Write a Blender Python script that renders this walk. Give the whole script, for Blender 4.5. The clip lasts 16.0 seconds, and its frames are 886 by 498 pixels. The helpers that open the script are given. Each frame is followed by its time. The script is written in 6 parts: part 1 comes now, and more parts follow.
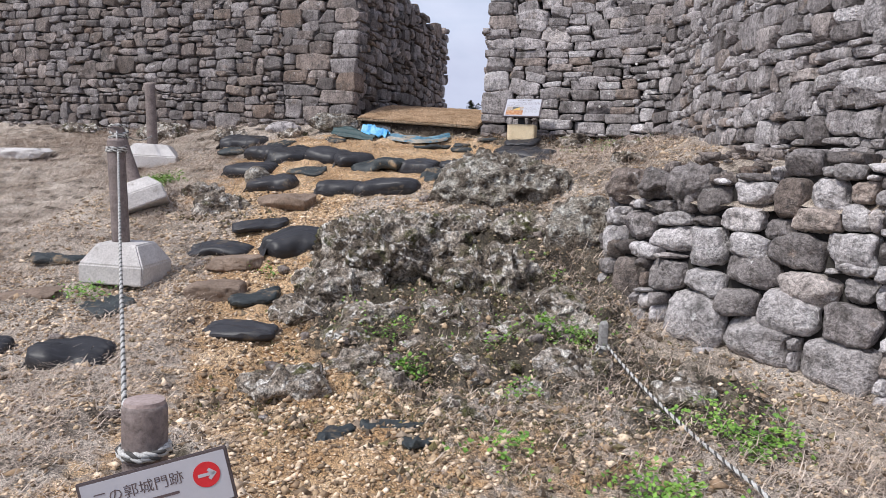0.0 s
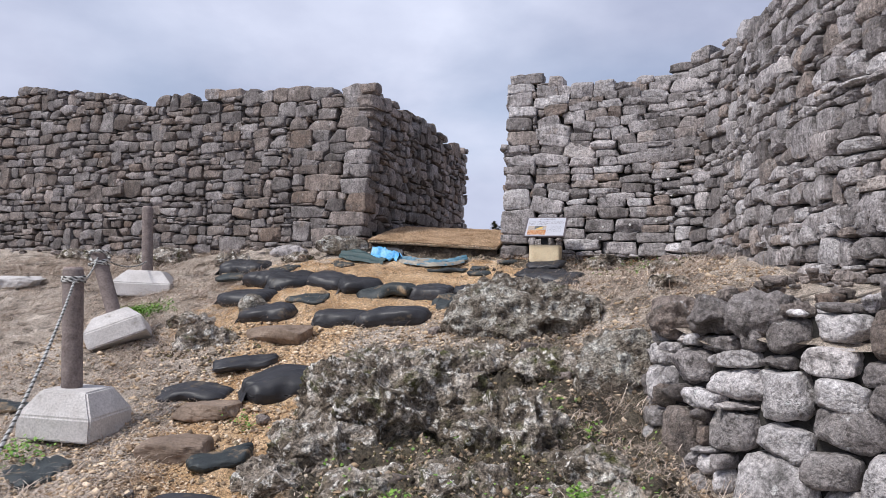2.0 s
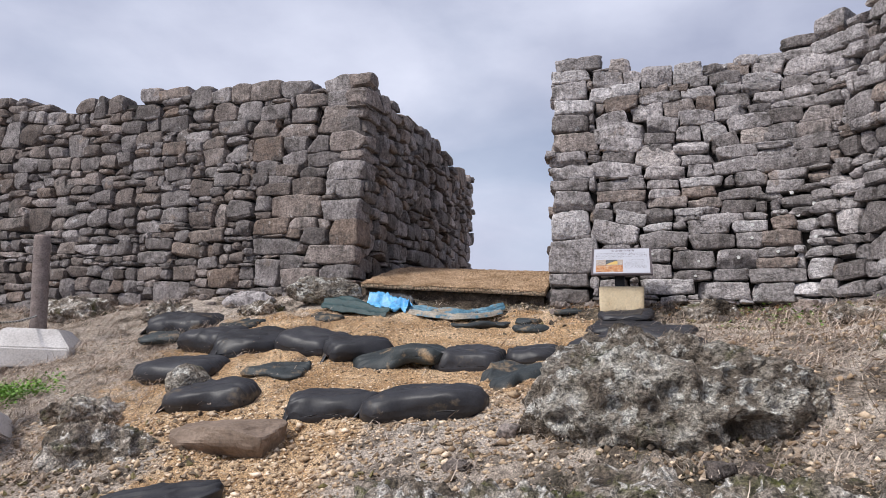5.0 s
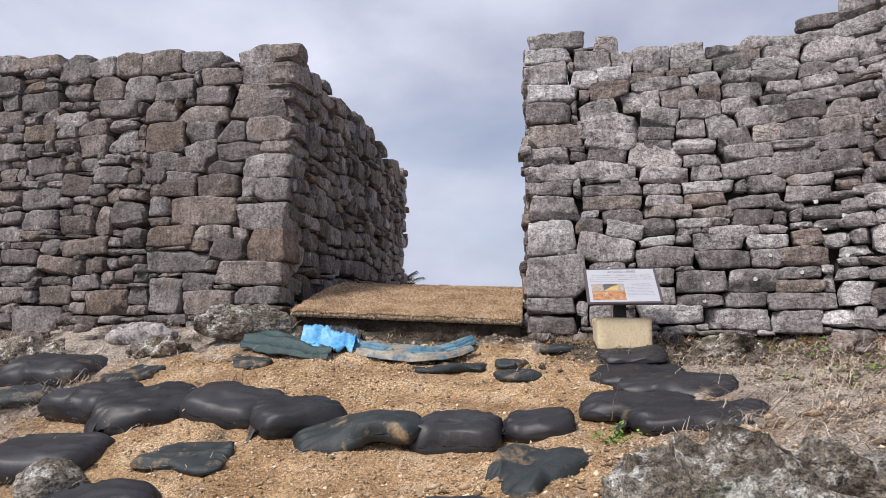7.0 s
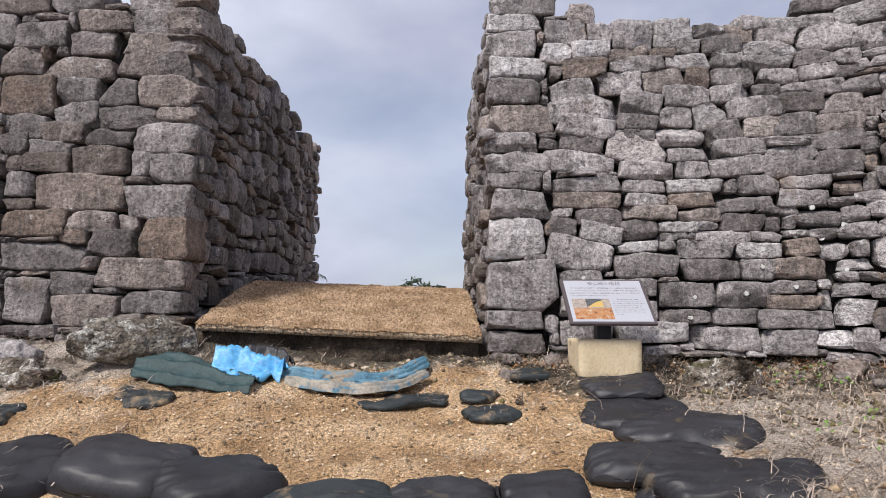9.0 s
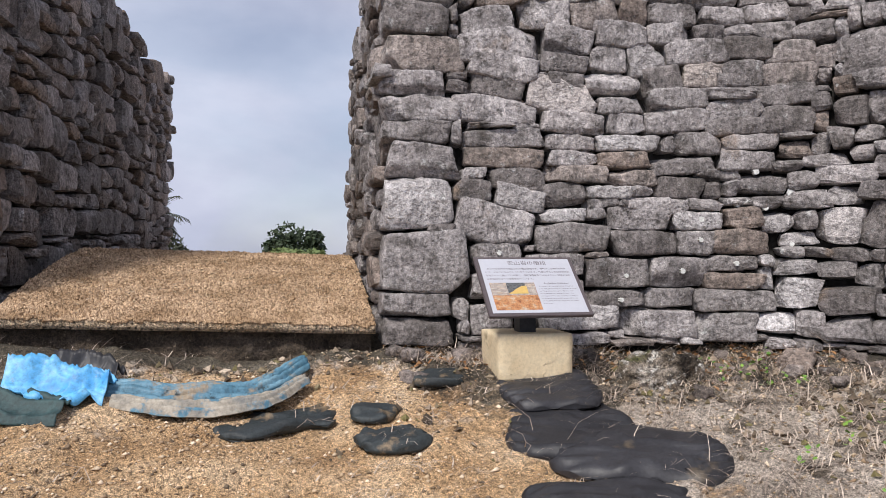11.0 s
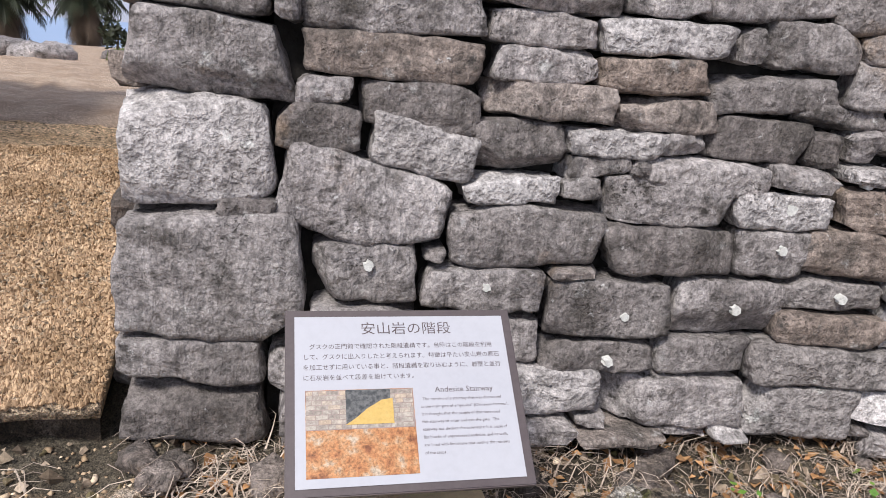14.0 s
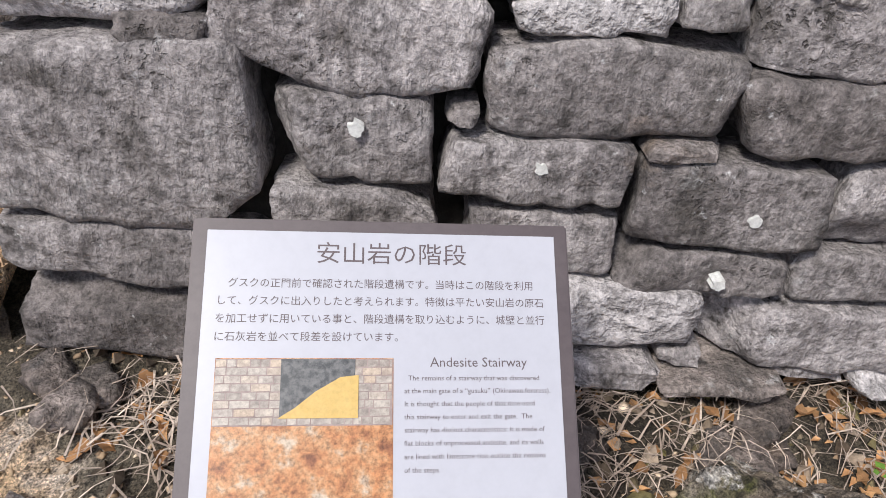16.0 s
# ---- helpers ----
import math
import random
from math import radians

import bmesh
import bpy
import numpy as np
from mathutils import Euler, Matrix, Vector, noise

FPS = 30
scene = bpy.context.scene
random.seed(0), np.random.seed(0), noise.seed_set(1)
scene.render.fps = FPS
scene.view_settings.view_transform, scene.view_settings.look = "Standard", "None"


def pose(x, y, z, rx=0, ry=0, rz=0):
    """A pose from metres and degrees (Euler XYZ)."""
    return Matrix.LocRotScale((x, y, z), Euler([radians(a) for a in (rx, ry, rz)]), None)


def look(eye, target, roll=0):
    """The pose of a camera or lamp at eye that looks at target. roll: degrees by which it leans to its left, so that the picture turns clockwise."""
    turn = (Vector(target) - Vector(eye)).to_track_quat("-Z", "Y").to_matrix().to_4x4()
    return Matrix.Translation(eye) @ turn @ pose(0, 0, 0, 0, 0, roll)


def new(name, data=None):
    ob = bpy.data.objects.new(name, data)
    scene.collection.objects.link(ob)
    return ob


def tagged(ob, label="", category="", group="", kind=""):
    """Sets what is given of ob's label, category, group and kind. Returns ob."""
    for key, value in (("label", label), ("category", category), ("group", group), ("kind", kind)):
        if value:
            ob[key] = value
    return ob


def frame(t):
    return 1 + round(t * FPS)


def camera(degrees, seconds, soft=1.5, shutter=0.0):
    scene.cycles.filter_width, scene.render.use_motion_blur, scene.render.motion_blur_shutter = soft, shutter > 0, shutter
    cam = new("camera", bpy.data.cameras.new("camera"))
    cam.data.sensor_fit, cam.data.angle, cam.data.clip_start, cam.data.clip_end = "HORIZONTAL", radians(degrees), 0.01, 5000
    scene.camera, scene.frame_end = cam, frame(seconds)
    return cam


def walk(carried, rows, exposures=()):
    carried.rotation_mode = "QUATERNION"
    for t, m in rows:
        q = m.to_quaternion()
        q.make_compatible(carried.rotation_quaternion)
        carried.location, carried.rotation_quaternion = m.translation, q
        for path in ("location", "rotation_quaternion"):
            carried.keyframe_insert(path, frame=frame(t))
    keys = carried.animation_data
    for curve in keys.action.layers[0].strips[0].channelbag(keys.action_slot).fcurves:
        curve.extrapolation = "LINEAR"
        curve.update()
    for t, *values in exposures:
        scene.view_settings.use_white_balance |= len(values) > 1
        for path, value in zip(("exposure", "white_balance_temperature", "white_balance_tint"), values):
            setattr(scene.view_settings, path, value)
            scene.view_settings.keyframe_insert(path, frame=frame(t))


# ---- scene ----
cam = camera(62.3, 16.0, soft=0.8)
PATH = [
    (0, (0.0, 0.0, 1.45), (0.0, 1.992, 1.267), 1.96),
    (0.5, (-0.06, 0.381, 1.474), (-0.066, 2.38, 1.408), 1.75),
    (1, (0.046, 0.702, 1.546), (0.007, 2.702, 1.568), 1.61),
    (1.5, (0.13, 0.884, 1.576), (0.062, 2.881, 1.667), 1.49),
    (2, (0.151, 1.152, 1.549), (0.068, 3.146, 1.691), 1.43),
    (2.5, (0.085, 1.641, 1.572), (-0.002, 3.631, 1.752), 1.46),
    (3, (0.086, 2.25, 1.496), (-0.005, 4.236, 1.71), 1.51),
    (3.5, (0.056, 2.856, 1.523), (-0.04, 4.837, 1.775), 1.49),
    (4, (-0.224, 3.408, 1.577), (-0.316, 5.385, 1.861), 1.39),
    (4.2, (-0.337, 3.617, 1.587), (-0.42, 5.593, 1.885), 1.34),
    (6.3, (-0.955, 5.876, 1.974), (-0.742, 7.842, 2.273), -0.2),
    (6.5, (-0.982, 5.99, 2.063), (-0.745, 7.954, 2.356), -0.27),
    (7, (-1.126, 6.212, 2.206), (-0.854, 8.177, 2.466), -0.31),
    (7.5, (-1.235, 6.416, 2.291), (-0.931, 8.378, 2.528), -0.31),
    (8, (-1.256, 6.634, 2.324), (-0.892, 8.588, 2.537), -0.25),
    (8.5, (-1.35, 7.086, 2.383), (-0.891, 9.023, 2.581), -0.17),
    (9, (-1.428, 7.442, 2.576), (-0.851, 9.348, 2.763), 0.09),
    (9.2, (-1.417, 7.524, 2.578), (-0.795, 9.416, 2.758), 0.18),
    (11.3, (-1.01, 8.79, 2.894), (-0.07, 10.555, 2.873), 0.09),
    (11.5, (-0.862, 8.953, 2.918), (0.108, 10.701, 2.867), 0.23),
    (12, (-0.522, 9.271, 3.175), (0.506, 10.982, 3.052), 0.8),
    (12.5, (-0.367, 9.605, 3.246), (0.683, 11.294, 3.034), 1.45),
    (13, (-0.171, 10.006, 3.387), (0.862, 11.691, 3.08), 2.36),
    (13.5, (0.2, 10.334, 3.478), (1.184, 12.024, 3.057), 3.48),
    (14, (0.48, 10.605, 3.574), (1.382, 12.306, 3.033), 4.55),
    (14.5, (0.598, 10.884, 3.603), (1.425, 12.58, 2.939), 5.66),
    (15, (0.753, 11.08, 3.609), (1.509, 12.751, 2.811), 6.11),
    (15.5, (0.895, 11.248, 3.55), (1.597, 12.87, 2.614), 6.05),
    (16, (0.962, 11.314, 3.485), (1.608, 12.872, 2.41), 5.53),
]
walk(cam, [(t, look(eye, target, roll)) for t, eye, target, roll in PATH],
     [(0, 0.06, 6250, 10), (4, -0.06, 6280, 10), (6.5, -0.02, 6520, 10), (9, 0.0, 6520, 10), (12, 0.06, 6500, 10), (14, 0.12, 6500, 10), (16, 0.06, 6450, 10)])

# ---------------------------------------------------------------- world and light
SUN_ELEVATION, SUN_TURN = 50.0, 233.0
world = bpy.data.worlds.new("overcast_sky")
scene.world = world
world.use_nodes = True
wn, wl = world.node_tree.nodes, world.node_tree.links
wn.clear()
w_out = wn.new("ShaderNodeOutputWorld")
w_bg = wn.new("ShaderNodeBackground")
w_bg.inputs["Strength"].default_value = 0.118
w_sky = wn.new("ShaderNodeTexSky")
w_sky.sky_type = 'NISHITA'
w_sky.sun_disc = False
w_sky.sun_elevation = radians(SUN_ELEVATION)
w_sky.sun_rotation = radians(SUN_TURN)
w_coord = wn.new("ShaderNodeTexCoord")
w_map = wn.new("ShaderNodeMapping")
w_map.inputs["Scale"].default_value = (1.0, 1.0, 1.9)
w_map.inputs["Location"].default_value = (0.35, 1.4, 0.2)
w_cloud = wn.new("ShaderNodeTexNoise")
w_cloud.inputs["Scale"].default_value = 2.1
w_cloud.inputs["Detail"].default_value = 8.0
w_cloud.inputs["Roughness"].default_value = 0.52
w_cloud.inputs["Distortion"].default_value = 0.35
w_cover = wn.new("ShaderNodeValToRGB")
w_cover.color_ramp.elements[0].position, w_cover.color_ramp.elements[1].position = 0.38, 0.56
w_cover.color_ramp.elements[0].color, w_cover.color_ramp.elements[1].color = (0.62, 0.62, 0.62, 1), (1, 1, 1, 1)
w_body = wn.new("ShaderNodeTexNoise")
w_body.inputs["Scale"].default_value = 2.6
w_body.inputs["Detail"].default_value = 9.0
w_shade = wn.new("ShaderNodeValToRGB")
w_shade.color_ramp.elements[0].position, w_shade.color_ramp.elements[1].position = 0.32, 0.68
w_shade.color_ramp.elements[0].color, w_shade.color_ramp.elements[1].color = (3.7, 4.0, 5.3, 1), (6.8, 7.05, 8.3, 1)
w_mix = wn.new("ShaderNodeMix")
w_mix.data_type = 'RGBA'
wl.new(w_coord.outputs["Generated"], w_map.inputs["Vector"])
wl.new(w_map.outputs["Vector"], w_cloud.inputs["Vector"])
wl.new(w_map.outputs["Vector"], w_body.inputs["Vector"])
wl.new(w_cloud.outputs["Fac"], w_cover.inputs["Fac"])
wl.new(w_body.outputs["Fac"], w_shade.inputs["Fac"])
wl.new(w_cover.outputs["Color"], w_mix.inputs["Factor"])
wl.new(w_sky.outputs["Color"], w_mix.inputs["A"])
wl.new(w_shade.outputs["Color"], w_mix.inputs["B"])
wl.new(w_mix.outputs["Result"], w_bg.inputs["Color"])
wl.new(w_bg.outputs["Background"], w_out.inputs["Surface"])

sun_data = bpy.data.lights.new("sun", 'SUN')
sun_data.energy, sun_data.angle, sun_data.color = 3.4, radians(12), (1.0, 0.955, 0.90)
sun = new("sun", sun_data)
sun_way = Vector((math.sin(radians(SUN_TURN)) * math.cos(radians(SUN_ELEVATION)), math.cos(radians(SUN_TURN)) * math.cos(radians(SUN_ELEVATION)), math.sin(radians(SUN_ELEVATION))))
sun.matrix_world = look(sun_way * 50, (0, 0, 0))


# ---------------------------------------------------------------- materials
def ramp(nodes, links, source, stops):
    r = nodes.new("ShaderNodeValToRGB")
    el = r.color_ramp.elements
    while len(el) < len(stops):
        el.new(0.5)
    for e, (p, c) in zip(el, stops):
        e.position, e.color = p, (*c, 1)
    links.new(source, r.inputs["Fac"])
    return r.outputs["Color"]


def noise_node(nodes, links, vector, scale, detail=6.0, rough=0.6, kind="ShaderNodeTexNoise"):
    n = nodes.new(kind)
    n.inputs["Scale"].default_value = scale
    if kind == "ShaderNodeTexNoise":
        n.inputs["Detail"].default_value, n.inputs["Roughness"].default_value = detail, rough
    links.new(vector, n.inputs["Vector"])
    return n


def mixed(nodes, links, a, b, fac, mode='MIX'):
    m = nodes.new("ShaderNodeMix")
    m.data_type, m.blend_type = 'RGBA', mode
    for key, value in (("A", a), ("B", b), ("Factor", fac)):
        if isinstance(value, (int, float)):
            m.inputs[key].default_value = value if key == "Factor" else (value, value, value, 1)
        elif isinstance(value, tuple):
            m.inputs[key].default_value = (*value, 1)
        else:
            links.new(value, m.inputs[key])
    return m.outputs["Result"]


def surface(name, stops, scale=3.0, fine=40.0, grain=0.45, rough=0.85, bump=0.4, reach=0.02, pits=0.0, pit_scale=30.0,
            vary=None, patches=None, metal=0.0, sheet=None, speck=0.0, streak=0.0, pores=0.0):
    """stops: colours over a broad noise; grain: strength of the fine mottling; pits: depth of small holes;
    vary: colours over a random number per piece; patches: (colour, scale, from, to) of lichen, stains and painted fold
    shade."""
    m = bpy.data.materials.new(name)
    m.use_nodes = True
    nodes, links = m.node_tree.nodes, m.node_tree.links
    bsdf = nodes["Principled BSDF"]
    where = nodes.new("ShaderNodeNewGeometry").outputs["Position"]
    broad = noise_node(nodes, links, where, scale, 5, 0.6)
    small = noise_node(nodes, links, where, fine, 8, 0.7)
    colour = ramp(nodes, links, broad.outputs["Fac"], stops)
    if vary:
        info = nodes.new("ShaderNodeObjectInfo").outputs["Random"]
        island = nodes.new("ShaderNodeNewGeometry").outputs["Random Per Island"]
        add = nodes.new("ShaderNodeMath")
        add.operation = 'ADD'
        links.new(info, add.inputs[0])
        links.new(island, add.inputs[1])
        frac = nodes.new("ShaderNodeMath")
        frac.operation = 'FRACT'
        links.new(add.outputs[0], frac.inputs[0])
        colour = mixed(nodes, links, colour, ramp(nodes, links, frac.outputs[0], vary), 1.0, 'MULTIPLY')
    for tint, p_scale, lo, hi in patches or ():
        spot = noise_node(nodes, links, where, p_scale, 7, 0.65)
        mask = ramp(nodes, links, spot.outputs["Fac"], [(lo, (0, 0, 0)), (hi, (1, 1, 1))])
        colour = mixed(nodes, links, colour, tint, mask)
    if sheet:
        attr = nodes.new("ShaderNodeAttribute")
        attr.attribute_name = "cover"
        split = nodes.new("ShaderNodeSeparateColor")
        links.new(attr.outputs["Color"], split.inputs["Color"])
        for channel, stops2 in zip(("Red", "Green", "Blue"), sheet):
            ragged = noise_node(nodes, links, where, 5.0, 8, 0.7)
            summed = nodes.new("ShaderNodeMath")
            summed.operation = 'ADD'
            links.new(split.outputs[channel], summed.inputs[0])
            links.new(ragged.outputs["Fac"], summed.inputs[1])
            mask = ramp(nodes, links, summed.outputs[0], [(0.82, (0, 0, 0)), (1.0, (1, 1, 1))])
            colour = mixed(nodes, links, colour, ramp(nodes, links, broad.outputs["Fac"], stops2), mask)
    mottling = ramp(nodes, links, small.outputs["Fac"], [(0.36, (1 - grain,) * 3), (0.5, (1, 1, 1)), (0.64, (1 + grain * 0.7,) * 3)])
    colour = mixed(nodes, links, colour, mottling, 1.0, 'MULTIPLY')
    if streak:
        stretch = nodes.new("ShaderNodeMapping")
        stretch.inputs["Scale"].default_value = (1, 1, 0.22)
        links.new(where, stretch.inputs["Vector"])
        runs = noise_node(nodes, links, stretch.outputs["Vector"], 24, 6, 0.65)
        colour = mixed(nodes, links, colour, ramp(nodes, links, runs.outputs["Fac"], [(0.3, (1 - streak,) * 3), (0.5, (1, 1, 1)), (0.7, (1 + streak,) * 3)]), 1.0, 'MULTIPLY')
    if speck:
        dust = noise_node(nodes, links, where, fine * 3.3, 4, 0.75)
        dusting = ramp(nodes, links, dust.outputs["Fac"], [(0.37, (1 - speck,) * 3), (0.5, (1, 1, 1)), (0.63, (1 + speck,) * 3)])
        colour = mixed(nodes, links, colour, dusting, 1.0, 'MULTIPLY')
    height = small.outputs["Fac"]
    if streak:
        tooling = nodes.new("ShaderNodeMapping")
        tooling.inputs["Scale"].default_value = (1, 1, 0.2)
        tooling.inputs["Rotation"].default_value = (0, 0.25, 0)
        links.new(where, tooling.inputs["Vector"])
        strokes = noise_node(nodes, links, tooling.outputs["Vector"], 75, 3, 0.6)
        height = mixed(nodes, links, height, strokes.outputs["Fac"], 0.42)
    if pits:
        cells = noise_node(nodes, links, where, pit_scale, 3, 0.55)
        hole = ramp(nodes, links, cells.outputs["Fac"], [(0.25, (0, 0, 0)), (0.6, (1, 1, 1))])
        height = mixed(nodes, links, height, hole, pits)
    if pores:
        warped = mixed(nodes, links, where, noise_node(nodes, links, where, 22, 4, 0.65).outputs["Color"], 0.07)
        cell = noise_node(nodes, links, warped, 55, kind="ShaderNodeTexVoronoi")
        area = noise_node(nodes, links, where, 4.5, 4, 0.6)
        open_area = ramp(nodes, links, area.outputs["Fac"], [(0.52, (0, 0, 0)), (0.70, (1, 1, 1))])
        cavity = ramp(nodes, links, cell.outputs["Distance"], [(0.16, (1, 1, 1)), (0.36, (0, 0, 0))])
        cavity = mixed(nodes, links, 0.0, cavity, open_area)
        colour = mixed(nodes, links, colour, (0.05, 0.043, 0.037), mixed(nodes, links, 0.0, cavity, pores))
        height = mixed(nodes, links, height, 0.0, cavity)
    links.new(colour, bsdf.inputs["Base Color"])
    bsdf.inputs["Roughness"].default_value = rough
    bsdf.inputs["Metallic"].default_value = metal
    b = nodes.new("ShaderNodeBump")
    b.inputs["Strength"].default_value, b.inputs["Distance"].default_value = bump, reach
    links.new(height, b.inputs["Height"])
    links.new(b.outputs["Normal"], bsdf.inputs["Normal"])
    return m


STONE_VARY = [(0.0, (0.50, 0.48, 0.47)), (0.2, (0.72, 0.71, 0.71)), (0.5, (0.92, 0.92, 0.93)), (0.86, (1.2, 1.2, 1.22)), (0.93, (0.86, 0.79, 0.73)), (1.0, (0.72, 0.62, 0.54))]
LICHEN = ((0.085, 0.075, 0.067), 4.2, 0.52, 0.70)
PALE = ((0.52, 0.51, 0.50), 8.0, 0.62, 0.72)
BLACKENED = ((0.09, 0.08, 0.074), 14.0, 0.56, 0.68)
WHITENED = ((0.60, 0.59, 0.585), 22.0, 0.65, 0.73)
RUST = ((0.30, 0.22, 0.16), 2.6, 0.62, 0.74)
stone_mat = surface("limestone_grey", [(0.3, (0.235, 0.212, 0.205)), (0.5, (0.37, 0.338, 0.327)), (0.7, (0.51, 0.472, 0.458))], 2.2, 38, 0.5, 0.92, 1.0, 0.030,
                    0.2, 45, STONE_VARY, (LICHEN, RUST, PALE, BLACKENED, WHITENED), speck=0.24, streak=0.34, pores=0.8)
dark_stone_mat = surface("limestone_weathered_brown", [(0.3, (0.165, 0.132, 0.115)), (0.5, (0.26, 0.217, 0.192)), (0.7, (0.35, 0.30, 0.272))], 2.0, 38, 0.5, 0.92, 1.0, 0.034,
                         0.2, 45, STONE_VARY, (LICHEN, RUST, PALE, BLACKENED), speck=0.3, streak=0.32, pores=0.8)
west_stone_mat = surface("limestone_brown_grey", [(0.3, (0.168, 0.147, 0.139)), (0.5, (0.265, 0.237, 0.226)), (0.7, (0.38, 0.347, 0.332))], 2.2, 38, 0.5, 0.92, 1.0, 0.032,
                         0.2, 45, STONE_VARY, (LICHEN, RUST, PALE, BLACKENED), speck=0.3, streak=0.32, pores=0.8)
pale_stone_mat = surface("limestone_pale", [(0.3, (0.31, 0.285, 0.275)), (0.5, (0.46, 0.43, 0.42)), (0.7, (0.58, 0.55, 0.54))], 2.2, 30, 0.5, 0.92, 0.8, 0.025,
                         0.5, 30, STONE_VARY, (((0.08, 0.075, 0.07), 3.5, 0.55, 0.72), ((0.6, 0.6, 0.58), 9.0, 0.62, 0.72)), speck=0.3, streak=0.2, pores=0.8)
# near-black: the shade deep between the stones is put into the core's colour
core_shade_mat = surface("wall_core_gap_shade", [(0.3, (0.02, 0.018, 0.016)), (0.7, (0.05, 0.045, 0.04))], 4, 30, 0.4, 0.95, 0.6, 0.03)
outcrop_mat = surface("coral_rock", [(0.32, (0.04, 0.03, 0.022)), (0.44, (0.17, 0.135, 0.10)), (0.56, (0.335, 0.285, 0.235)), (0.68, (0.56, 0.515, 0.46))], 4.5, 34, 0.8, 0.95, 1.0, 0.06,
                      0.5, 22, None, (((0.085, 0.088, 0.025), 4.0, 0.53, 0.66), ((0.64, 0.605, 0.555), 12.0, 0.535, 0.60)), speck=0.6)
boulder_mat = surface("lichen_spotted_rock", [(0.32, (0.085, 0.066, 0.048)), (0.46, (0.225, 0.185, 0.145)), (0.56, (0.38, 0.34, 0.285)), (0.68, (0.56, 0.525, 0.465))], 4.0, 30, 0.7, 0.95, 1.0, 0.07,
                      0.5, 40, None, (((0.08, 0.085, 0.03), 2.5, 0.58, 0.7), ((0.64, 0.615, 0.56), 9.0, 0.53, 0.6)), speck=0.4)
ground_mat = surface("bare_soil", [(0.3, (0.30, 0.248, 0.20)), (0.5, (0.445, 0.375, 0.31)), (0.7, (0.58, 0.505, 0.43))], 3.0, 55, 0.65, 0.95, 0.9, 0.03, 0.3, 45,
                     None, (((0.12, 0.094, 0.07), 3.6, 0.5, 0.62), ((0.55, 0.50, 0.43), 17.0, 0.64, 0.70)), speck=0.8,
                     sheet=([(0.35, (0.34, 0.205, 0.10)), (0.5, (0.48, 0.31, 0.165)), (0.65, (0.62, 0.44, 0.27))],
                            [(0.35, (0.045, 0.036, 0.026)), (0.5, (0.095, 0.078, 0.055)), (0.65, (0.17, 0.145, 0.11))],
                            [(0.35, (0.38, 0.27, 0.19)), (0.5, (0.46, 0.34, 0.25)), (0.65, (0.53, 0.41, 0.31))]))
mat_mat = surface("coconut_gravel_mat", [(0.3, (0.46, 0.315, 0.19)), (0.5, (0.61, 0.445, 0.29)), (0.7, (0.76, 0.60, 0.44))], 2.0, 48, 0.95, 0.95, 1.0, 0.04, 0.6, 90, speck=0.5)
mat_grain_mat = surface("mat_gravel", [(0.36, (0.31, 0.21, 0.125)), (0.62, (0.52, 0.385, 0.265))], 3.2, 60, 0.3, 0.9, 0.2, 0.004, 0, 30, [(0.0, (0.45, 0.38, 0.3)), (0.4, (0.9, 0.85, 0.8)), (1.0, (1.45, 1.42, 1.35))])
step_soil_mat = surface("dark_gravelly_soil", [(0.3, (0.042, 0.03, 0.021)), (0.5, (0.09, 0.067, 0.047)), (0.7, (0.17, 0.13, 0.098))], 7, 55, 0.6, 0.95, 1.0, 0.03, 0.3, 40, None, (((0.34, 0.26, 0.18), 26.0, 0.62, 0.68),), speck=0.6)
bag_mat = surface("black_plastic_sack", [(0.3, (0.016, 0.0155, 0.018)), (0.7, (0.034, 0.033, 0.037))], 5, 60, 0.3, 0.5, 0.25, 0.006, 0, 30,
                  [(0, (0.8, 0.8, 0.8)), (1, (1.3, 1.3, 1.3))], (((0.16, 0.12, 0.075), 3.5, 0.60, 0.74),))
worn_bag_mat = surface("worn_green_black_sack", [(0.3, (0.016, 0.020, 0.022)), (0.6, (0.030, 0.038, 0.040)), (0.8, (0.05, 0.06, 0.06))], 6, 70, 0.4, 0.6, 0.4, 0.008, 0, 30,
                       None, (((0.30, 0.21, 0.12), 4.0, 0.55, 0.66),))
tarp_mat = surface("bright_blue_tarp", [(0.3, (0.05, 0.27, 0.58)), (0.5, (0.12, 0.44, 0.78)), (0.7, (0.32, 0.58, 0.80))], 6, 40, 0.3, 0.45, 0.3, 0.01, 0, 30, None, (((0.35, 0.42, 0.48), 9, 0.62, 0.7),))
# the near-black patches paint the shade of folds; the brown ones are dust
faded_tarp_mat = surface("faded_blue_tarp", [(0.3, (0.05, 0.14, 0.20)), (0.5, (0.13, 0.27, 0.36)), (0.7, (0.26, 0.42, 0.50))], 5, 50, 0.3, 0.55, 0.3, 0.01, 0, 30, None,
                         (((0.34, 0.27, 0.19), 7, 0.53, 0.62), ((0.03, 0.045, 0.05), 11, 0.6, 0.66)))
dusty_tarp_mat = surface("dusty_tarp", [(0.3, (0.20, 0.20, 0.19)), (0.5, (0.36, 0.32, 0.26)), (0.7, (0.48, 0.43, 0.36))], 6, 50, 0.3, 0.8, 0.3, 0.01, 0, 30, None, (((0.10, 0.22, 0.30), 8, 0.55, 0.62),))
teal_tarp_mat = surface("dark_teal_cloth", [(0.3, (0.015, 0.035, 0.038)), (0.7, (0.04, 0.085, 0.085))], 6, 60, 0.4, 0.6, 0.4, 0.01)
